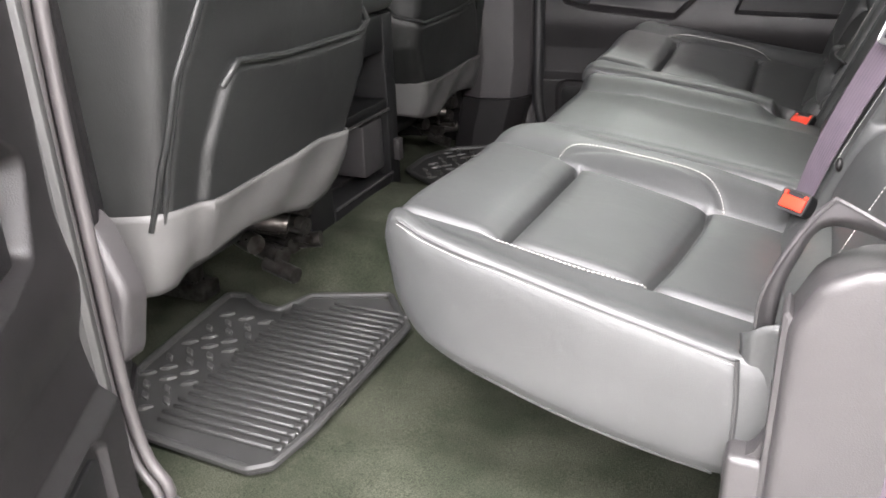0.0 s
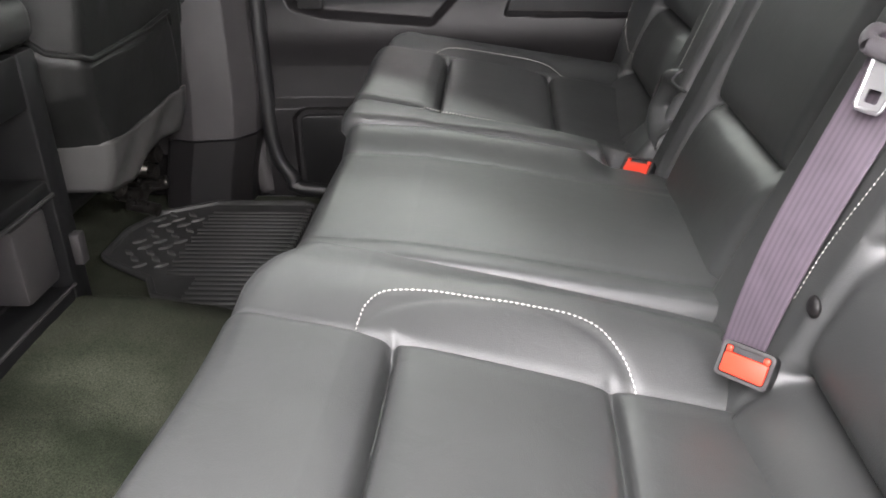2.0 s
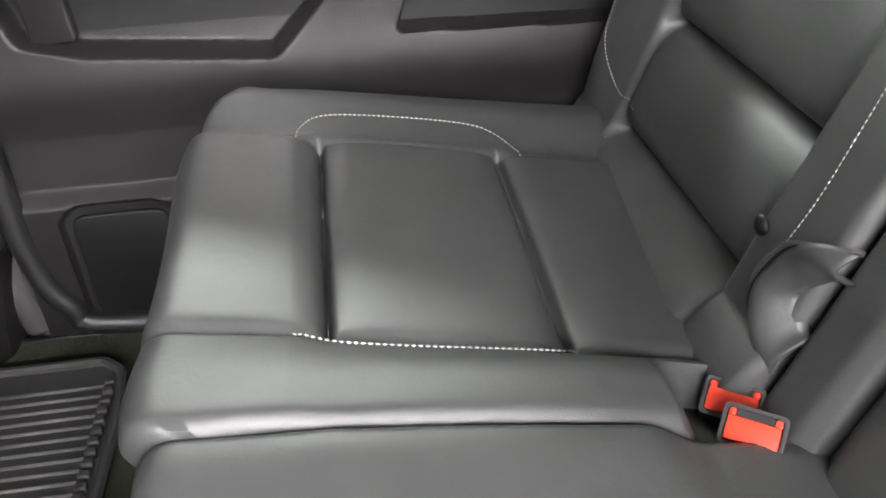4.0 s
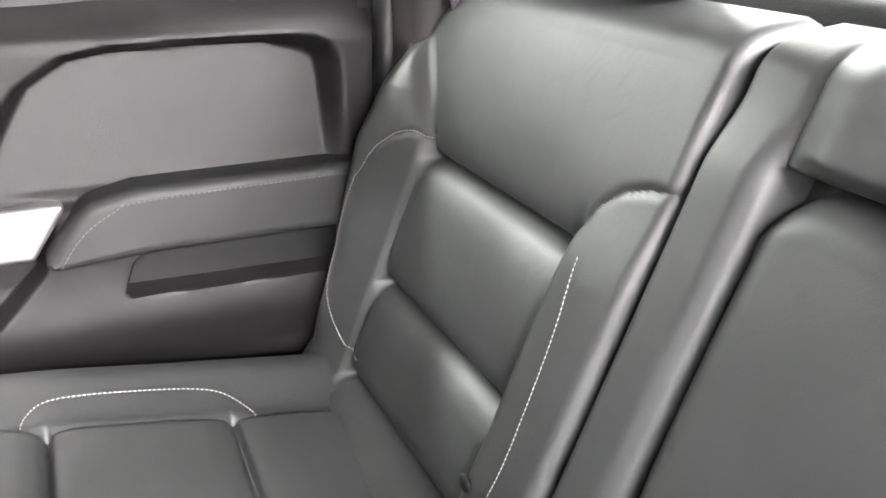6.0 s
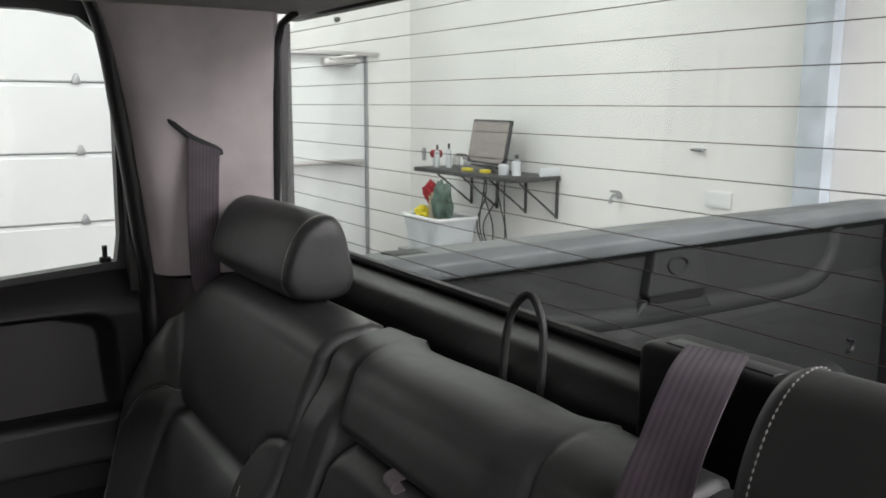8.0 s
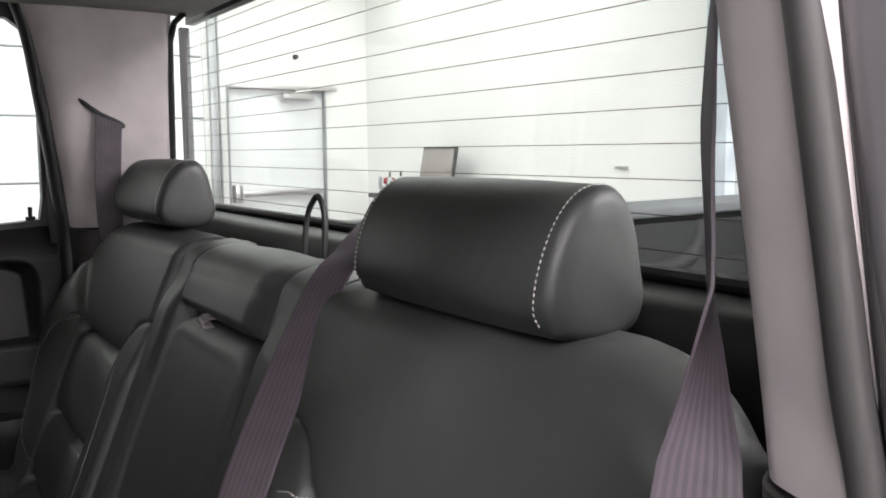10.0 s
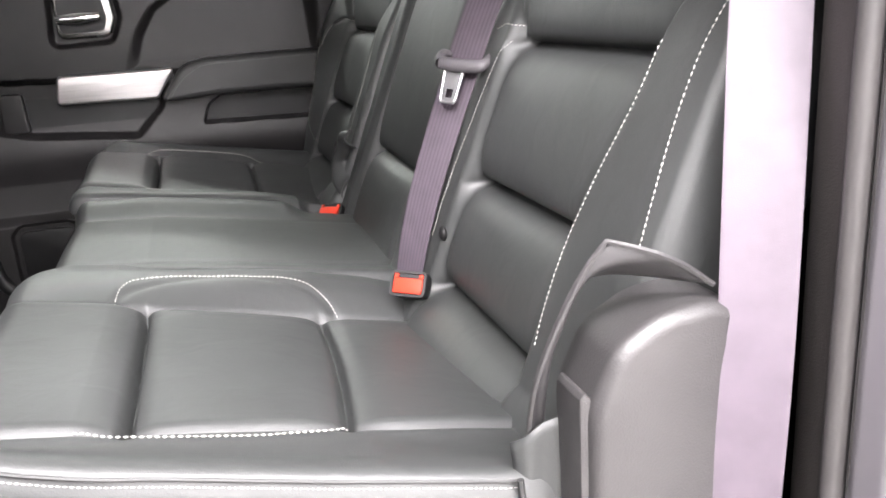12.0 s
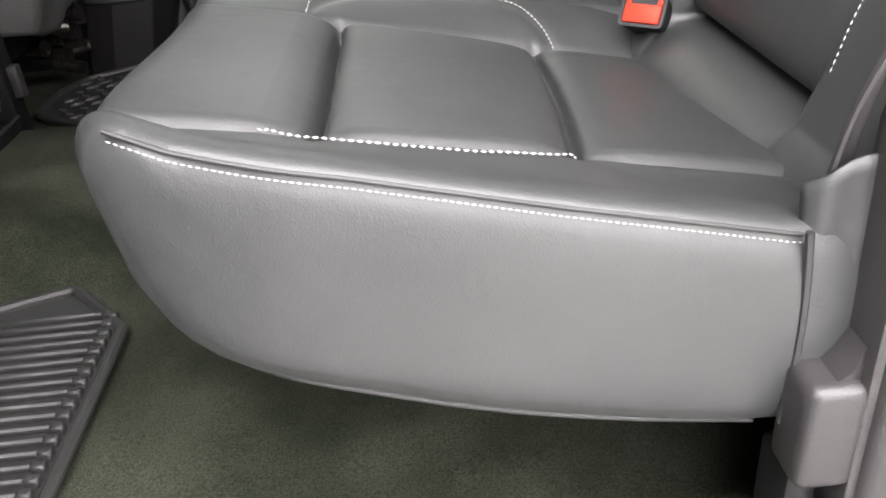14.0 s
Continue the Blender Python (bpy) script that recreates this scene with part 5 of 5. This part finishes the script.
def console():
    c = thing("centre_console", "black floor console with two open rear bins", "console")
    x = -0.84
    y0, y1 = -0.155, 0.225
    for n, lo, hi in (("side_panel", (-1.45, y0, 0.05), (x, y0 + 0.085, 0.46)), ("side_panel", (-1.45, y1 - 0.045, 0.05), (x, y1, 0.46)), ("base", (-1.45, y0 + 0.087, 0.05), (x, y1 - 0.047, 0.115)), ("shelf", (-1.45, y0 + 0.087, 0.262), (x, y1 - 0.047, 0.285)), ("top_panel", (-1.45, y0 + 0.087, 0.385), (x, y1 - 0.047, 0.46)), ("bin_back", (-1.40, y0 + 0.087, 0.117), (-1.02, y1 - 0.047, 0.260)), ("bin_back", (-1.40, y0 + 0.087, 0.287), (-1.02, y1 - 0.047, 0.383))):
        part(n, cube(lo, hi, 0.006, 2), DARK_PLASTIC, c)
    part("lid", cube((-1.40, y0 - 0.006, 0.465), (x + 0.01, y1 + 0.006, 0.53), 0.025, 4), SOFT_LEATHER, c)
    for z in (0.118, 0.262):
        part("bin_trim", tube(bmesh.new(), [(x + 0.002, y0 + 0.086, z), (x + 0.002, y1 - 0.046, z)], 0.003, 6), GREY_PLASTIC, c)
    part("bin_lining", cube((-1.015, y0 + 0.09, 0.118), (x - 0.06, y1 - 0.05, 0.124)), PLASTIC, c)
    part("divider", cube((-0.98, 0.085, 0.13), (x - 0.012, 0.175, 0.245), 0.008), GREY_PLASTIC, c)
    part("clip", cube((x - 0.003, y1 - 0.030, 0.14), (x + 0.014, y1 - 0.008, 0.19), 0.004), GREY_PLASTIC, c)


console()


# ---- floor mats ----
def floor_mat(sign, label):
    m = thing("floor_mat", label, "floor mat", "rubber floor mats")

    def put(p, z):
        return Vector((p[0], sign * p[1], z))
    zf = 0.016
    edge = [(-0.868, 0.645), (-0.905, 0.585), (-0.915, 0.545), (-0.925, 0.45), (-0.937, 0.30), (-0.90, 0.295), (-0.86, 0.318), (-0.815, 0.322), (-0.79, 0.255), (-0.655, 0.205), (-0.575, 0.30), (-0.575, 0.60), (-0.585, 0.68), (-0.61, 0.70), (-0.80, 0.69)]
    if sign > 0:
        edge = [(-0.80, 0.70), (-0.90, 0.645), (-0.935, 0.560), (-0.935, 0.45), (-0.919, 0.432), (-0.815, 0.364), (-0.785, 0.306), (-0.65, 0.25), (-0.575, 0.30), (-0.575, 0.60), (-0.585, 0.68), (-0.61, 0.70)]
    line = rounded(edge, 0.012, 3)
    base = prism(bmesh.new(), ccw([Vector((p.x, sign * p.y)) for p in line]), Matrix.Translation((0, 0, zf)), 0.009)
    part("base", base, RUBBER, m, smooth=False)
    part("rim", tube(bmesh.new(), [put(p, zf + 0.011) for p in line + line[:1]], 0.0065, 8), RUBBER, m)
    for k in range(24):
        y = 0.268 + 0.0168 * k
        x0 = -0.800 + 0.006 * (k % 2) if y > (0.30 if sign < 0 else 0.37) else -0.735
        x1 = -0.600
        bm = cube((x0, -0.0036, 0.0), (x1, 0.0036, 0.008), 0.0022, 1)
        o = part("rib", bm, RUBBER, m)
        o.location = (0, sign * y, zf + (0.0085 if sign < 0 else 0.0045))
    block = None
    for k in range(24):
        if block is None:
            block = part("end_block", cube((-0.599, -0.0055, 0.0), (-0.586, 0.0055, 0.011), 0.002, 1), RUBBER, m)
            o = block
        else:
            o = new("end_block", block.data)
            o.parent = m
        o.location = (0, sign * (0.275 + 0.0165 * k), zf + 0.008)
    tread = None
    for i in range(6):
        for j in range(5):
            x, y = -0.893 + 0.020 * j, 0.365 + 0.050 * i + (0.025 if j % 2 else 0)
            if y > 0.64 or sign > 0 and (y < 0.40 or y < 0.44 and x < -0.87):
                continue
            if tread is None:
                tread = part("tread", prism(bmesh.new(), ccw(rounded([(-0.018, 0.0), (0.0, -0.0055), (0.018, 0.0), (0.0, 0.0055)], 0.003, 2)), Matrix.Identity(4), 0.006, 0.0018, 2), TREAD, m)
                o = tread
            else:
                o = new("tread", tread.data)
                o.parent = m
            o.matrix_basis = pose(x, sign * y, zf + 0.008, 0, 0, sign * (38 if (i + j) % 2 else -38))
    return m


floor_mat(-1, "black ribbed rubber floor mat with diamond tread")
floor_mat(1, "black ribbed rubber floor mat on the far side")


# ---- truck bed ----
def truck_bed():
    t = thing("truck_bed", "black lined pickup bed with grey rail caps", "truck bed")
    part("bed_floor", cube((0.50, -0.80, 0.10), (2.30, 0.80, 0.14)), BED_LINER, t)
    for s in (1, -1):
        prof = [(0.780, 0.14), (0.785, 0.44), (0.788, 0.47), (0.796, 0.50), (0.806, 0.53), (0.806, 0.66), (0.775, 0.69), (0.90, 0.69), (0.90, -0.10), (0.82, -0.10), (0.82, 0.14)]
        rows = [[Vector((x, s * y, z)) for y, z in prof] for x in np.linspace(0.50, 2.32, 12)]
        part("bed_side", grid(bmesh.new(), rows, True, True), BED_LINER, t, smooth=False)
        prof = rounded([(0.768, 0.672), (0.765, 0.705), (0.785, 0.724), (0.905, 0.716), (0.912, 0.672)], 0.012, 3)
        rows = [[Vector((x, s * p.x, p.y + 0.012 * (x - 0.5) / 1.8)) for p in prof] for x in np.linspace(0.50, 2.34, 8)]
        part("stake_hole", cube((0.60, min(s * 0.815, s * 0.875), 0.70), (0.68, max(s * 0.815, s * 0.875), 0.7235), 0.003), DARK_PLASTIC, t)
        part("rail_cap", grid(bmesh.new(), rows, True, True), RAIL_GREY, t, "dull grey plastic rail cap")
        rib = smooth_line([(0.60, 0.545, 0), (0.95, 0.535, 0), (1.20, 0.515, 0), (1.50, 0.508, 0), (1.80, 0.508, 0), (1.94, 0.520, 0), (2.03, 0.565, 0), (2.055, 0.64, 0), (2.06, 0.672, 0)], 6)
        part("liner_rib", tube(bmesh.new(), [(p.x, s * 0.822, p.y) for p in rib], 0.036, 14), BED_LINER, t)
        plate = ccw(rounded([(1.262, 0.560), (1.482, 0.560), (1.452, 0.673), (1.285, 0.673)], [0.015, 0.015, 0.006, 0.006]))
        ho = part("tie_down", prism(bmesh.new(), plate, face_y(s * 0.808, -s), 0.032, 0.010, 3), BED_LINER, t)
        foot = ccw(rounded([(1.225, 0.510), (1.520, 0.510), (1.478, 0.556), (1.266, 0.556)], 0.008))
        part("tie_down_foot", prism(bmesh.new(), foot, face_y(s * 0.808, -s), 0.022, 0.008, 3), BED_LINER, t)
        part("slot", cube((1.275, min(s * 0.807, s * 0.780), 0.546), (1.470, max(s * 0.807, s * 0.780), 0.566)), BLACK_RUBBER, ho)
        part("ring", tube(bmesh.new(), [(1.362 + 0.034 * math.cos(a), s * 0.775, 0.636 + 0.020 * math.sin(a)) for a in np.linspace(0, 2 * math.pi, 21)], 0.004, 6), BED_LINER, ho)
        part("cargo_hook", tube(bmesh.new(), [(2.14 + 0.018 * math.cos(a), s * 0.778, 0.312 + 0.020 * math.sin(a)) for a in np.linspace(-2.2, 2.2, 13)], 0.006, 6), BLACK_METAL, t)
        part("wheel_arch", cube((1.00, min(s * 0.80, s * 0.58), 0.14), (1.85, max(s * 0.80, s * 0.58), 0.36), 0.06, 5), BED_LINER, t)
        part("outer_skin", cube((0.49, min(s * 0.902, s * 0.912), -0.15), (2.36, max(s * 0.902, s * 0.912), 0.67), 0.004), BLACK_PAINT, t)
    part("tailgate", cube((2.315, -0.895, 0.06), (2.38, 0.895, 0.70), 0.012), BED_LINER, t)
    part("bulkhead", cube((0.475, -0.88, -0.10), (0.498, 0.88, 0.68), 0.006), BED_LINER, t)


truck_bed()


# ---- garage furnishings ----
def work_shelf():
    t = thing("wall_desk", "black wall-mounted work desk on triangular brackets", "desk")
    x0, x1, y0, y1, z = 2.90, 3.296, 3.42, 4.58, 0.575
    part("desktop", cube((x0, y0, z - 0.03), (x1, y1, z), 0.004), BLACK_METAL, t)
    for y in (3.445, 3.765, 4.085, 4.40):
        bm = cube((x1 - 0.016, y - 0.008, 0.30), (x1 - 0.001, y + 0.008, z - 0.03))
        tube(bm, [(x1 - 0.010, y, 0.31), (x0 + 0.08, y, z - 0.035)], 0.007, 6)
        part("bracket", bm, BLACK_METAL, t)
    part("end_panel", cube((x1 - 0.17, y0 + 0.004, z), (x1 - 0.01, y0 + 0.014, z + 0.055), 0.003), TUB, t)


work_shelf()


def monitor():
    t = thing("computer_monitor", "black framed computer screen showing a pale page", "monitor")
    tilt = pose(3.13, 3.97, 0.765, 0, 10, -8)
    part("case", cube((-0.012, -0.265, -0.145), (0.012, 0.265, 0.155), 0.006, 2, tilt), BLACK_METAL, t)
    part("screen", cube((-0.0145, -0.250, -0.130), (-0.0125, 0.250, 0.140), 0, 2, tilt), SCREEN, t, "washed-out grey-pink screen")
    part("stand", cube((-0.05, -0.12, -0.17), (0.08, 0.12, -0.150), 0.004, 2, tilt), BLACK_METAL, t)


monitor()


def bottle(x, y, z, r, h, mat, label, name="bottle"):
    t = thing(name, label, name.replace("_", " "), "things on the wall desk")
    bm = bmesh.new()
    tube(bm, [(x, y, z), (x, y, z + h * 0.05), (x, y, z + h * 0.68), (x, y, z + h * 0.78)], [r * 0.96, r, r, r * 0.45], 14)
    part("body", bm, mat, t)
    part("cap", tube(bmesh.new(), [(x, y, z + h * 0.775), (x, y, z + h)], r * 0.42, 12), BLACK_METAL, t)


bottle(3.00, 4.42, 0.576, 0.020, 0.16, TUB, "small pale spray bottle on the desk")
bottle(3.06, 4.36, 0.576, 0.020, 0.17, TUB, "small pale spray bottle with dark cap")
bottle(3.02, 3.66, 0.576, 0.035, 0.09, TUB, "squat pale jar on the desk", "jar")
bottle(3.06, 3.58, 0.576, 0.030, 0.13, TUB, "pale bottle with dark cap beside the screen")
single("folded_cap", cube((3.01, 4.46, 0.64), (3.08, 4.55, 0.695), 0.02, 3, None), DULL_RED, "red folded cap on a stand", "cap")
single("cap_stand", cube((3.03, 4.50, 0.576), (3.055, 4.53, 0.639), 0.004), TUB, "small pale stand on the desk", "stand")
for k, (x, y) in enumerate(((2.96, 3.98), (2.97, 3.79))):
    single("yellow_block", cube((x, y, 0.576), (x + 0.05, y + 0.075, 0.60), 0.008), YELLOW, "bright yellow plastic tool on the desk", "tool", "yellow tools")


def pen_rack():
    t = thing("pen_rack", "black wire pen rack on the desk", "rack")
    for k in range(4):
        part("wire", tube(bmesh.new(), smooth_line([(2.98, 4.18 - 0.025 * k, 0.576), (2.98, 4.18 - 0.025 * k, 0.66), (3.02, 4.175 - 0.025 * k, 0.685), (3.06, 4.17 - 0.025 * k, 0.645), (3.06, 4.17 - 0.025 * k, 0.576)], 4), 0.0035, 6), BLACK_METAL, t)


pen_rack()


def tub():
    t = thing("storage_tub", "translucent plastic storage tub full of cloths", "tub")
    bm = bmesh.new()
    z0, z1 = 0.02, 0.26
    rows = []
    for z, g in ((z0, 0.0), (z1, 0.03), (z1, 0.015), (z0 + 0.01, -0.01)):
        rows.append([Vector((p.x, p.y, z)) for p in rounded([(2.74 - g, 4.00 - g), (3.02 + g, 4.00 - g), (3.02 + g, 4.40 + g), (2.74 - g, 4.40 + g)], 0.04, 4)])
    part("shell", grid(bm, rows, True, True), TUB, t)
    part("rim", tube(bmesh.new(), [Vector((p.x, p.y, z1)) for p in rounded([(2.71, 3.97), (3.05, 3.97), (3.05, 4.43), (2.71, 4.43)], 0.04, 4)] + [Vector((2.71, 4.01, z1))], 0.012, 6), DOOR_WHITE, t)
    st = thing("tub_stand", "grey metal stand under the storage tub", "stand")
    part("top", cube((2.70, 3.93, -0.01), (3.06, 4.47, 0.018), 0.003), HINGE_GREY, st)
    for x in (2.72, 3.02):
        for y in (3.95, 4.43):
            part("leg", cube((x, y, GROUND), (x + 0.025, y + 0.025, -0.012)), HINGE_GREY, st)


tub()


def cloth(name, label, mat, c, size, seed):
    bm = bmesh.new()
    bmesh.ops.create_icosphere(bm, subdivisions=4, radius=1.0)
    for v in bm.verts:
        n = noise.fractal(v.co * 2.0 + Vector((seed, 0, 0)), 1.0, 2.0, 4)
        v.co = Vector((v.co.x * size[0], v.co.y * size[1], v.co.z * size[2])) * (1 + 0.35 * n) + Vector(c)
    return single(name, bm, mat, label, "cloth", "cloths in the tub")


cloth("red_cloth", "red cloth hung over a bottle in the tub", DULL_RED, (2.86, 4.28, 0.42), (0.05, 0.055, 0.075), 1)
cloth("green_cloth", "dull green cloth draped in the tub", GREEN, (2.84, 4.10, 0.36), (0.06, 0.075, 0.14), 2)
cloth("yellow_cloth", "yellow cloth heaped in the tub", YELLOW, (2.82, 4.33, 0.27), (0.05, 0.06, 0.05), 3)
cloth("blue_cloth", "pale blue cloth heaped in the tub", TUB, (2.88, 4.36, 0.26), (0.05, 0.045, 0.05), 4)
single("cardboard_tube", tube(bmesh.new(), [(2.86, 4.24, 0.03), (2.86, 4.25, 0.42)], 0.035, 14), BEIGE, "beige cardboard tube standing in the tub", "tube")


def cables():
    for k in range(6):
        rr = random.Random(20 + k)
        y = 4.02 + rr.uniform(-0.18, 0.12)
        pts = [(3.22, y, 0.62), (3.20 + rr.uniform(-0.05, 0.05), y + rr.uniform(-0.08, 0.08), 0.40), (3.22, y + rr.uniform(-0.1, 0.1), 0.15), (3.25, y + rr.uniform(-0.1, 0.1), -0.2), (3.26, y, GROUND + 0.006)]
        single("cable", tube(bmesh.new(), smooth_line(pts, 8), 0.005, 6), RUBBER, "thin dark cable hanging under the desk", "cable", "desk cables")


cables()


def spigot():
    t = thing("wall_tap", "small metal tap on the garage wall", "tap")
    part("flange", tube(bmesh.new(), [(3.298, 2.90, 0.50), (3.28, 2.90, 0.50)], 0.02, 14), HINGE_GREY, t)
    part("spout", tube(bmesh.new(), smooth_line([(3.28, 2.90, 0.50), (3.24, 2.90, 0.50), (3.225, 2.90, 0.485), (3.22, 2.90, 0.455)], 4), 0.010, 10), HINGE_GREY, t)
    part("handle", tube(bmesh.new(), [(3.25, 2.87, 0.525), (3.25, 2.93, 0.525)], 0.007, 8), HINGE_GREY, t)


spigot()
single("wall_hook", cube((3.27, 2.30, 0.785), (3.298, 2.38, 0.798), 0.003), HINGE_GREY, "small grey hook on the garage wall", "hook")
single("wall_hook", tube(bmesh.new(), [(2.65, 5.298, 1.65), (2.65, 5.26, 1.65)], [0.022, 0.016], 12), BLACK_METAL, "small dark round hook on the white garage wall", "hook")
single("light_switch", cube((3.288, 5.05, 0.58), (3.299, 5.10, 0.68), 0.003), HINGE_GREY, "small grey switch on the garage wall", "switch")
single("socket_plate", cube((3.288, 2.12, 0.50), (3.299, 2.28, 0.585), 0.003), DOOR_WHITE, "white socket plate on the garage wall", "socket")
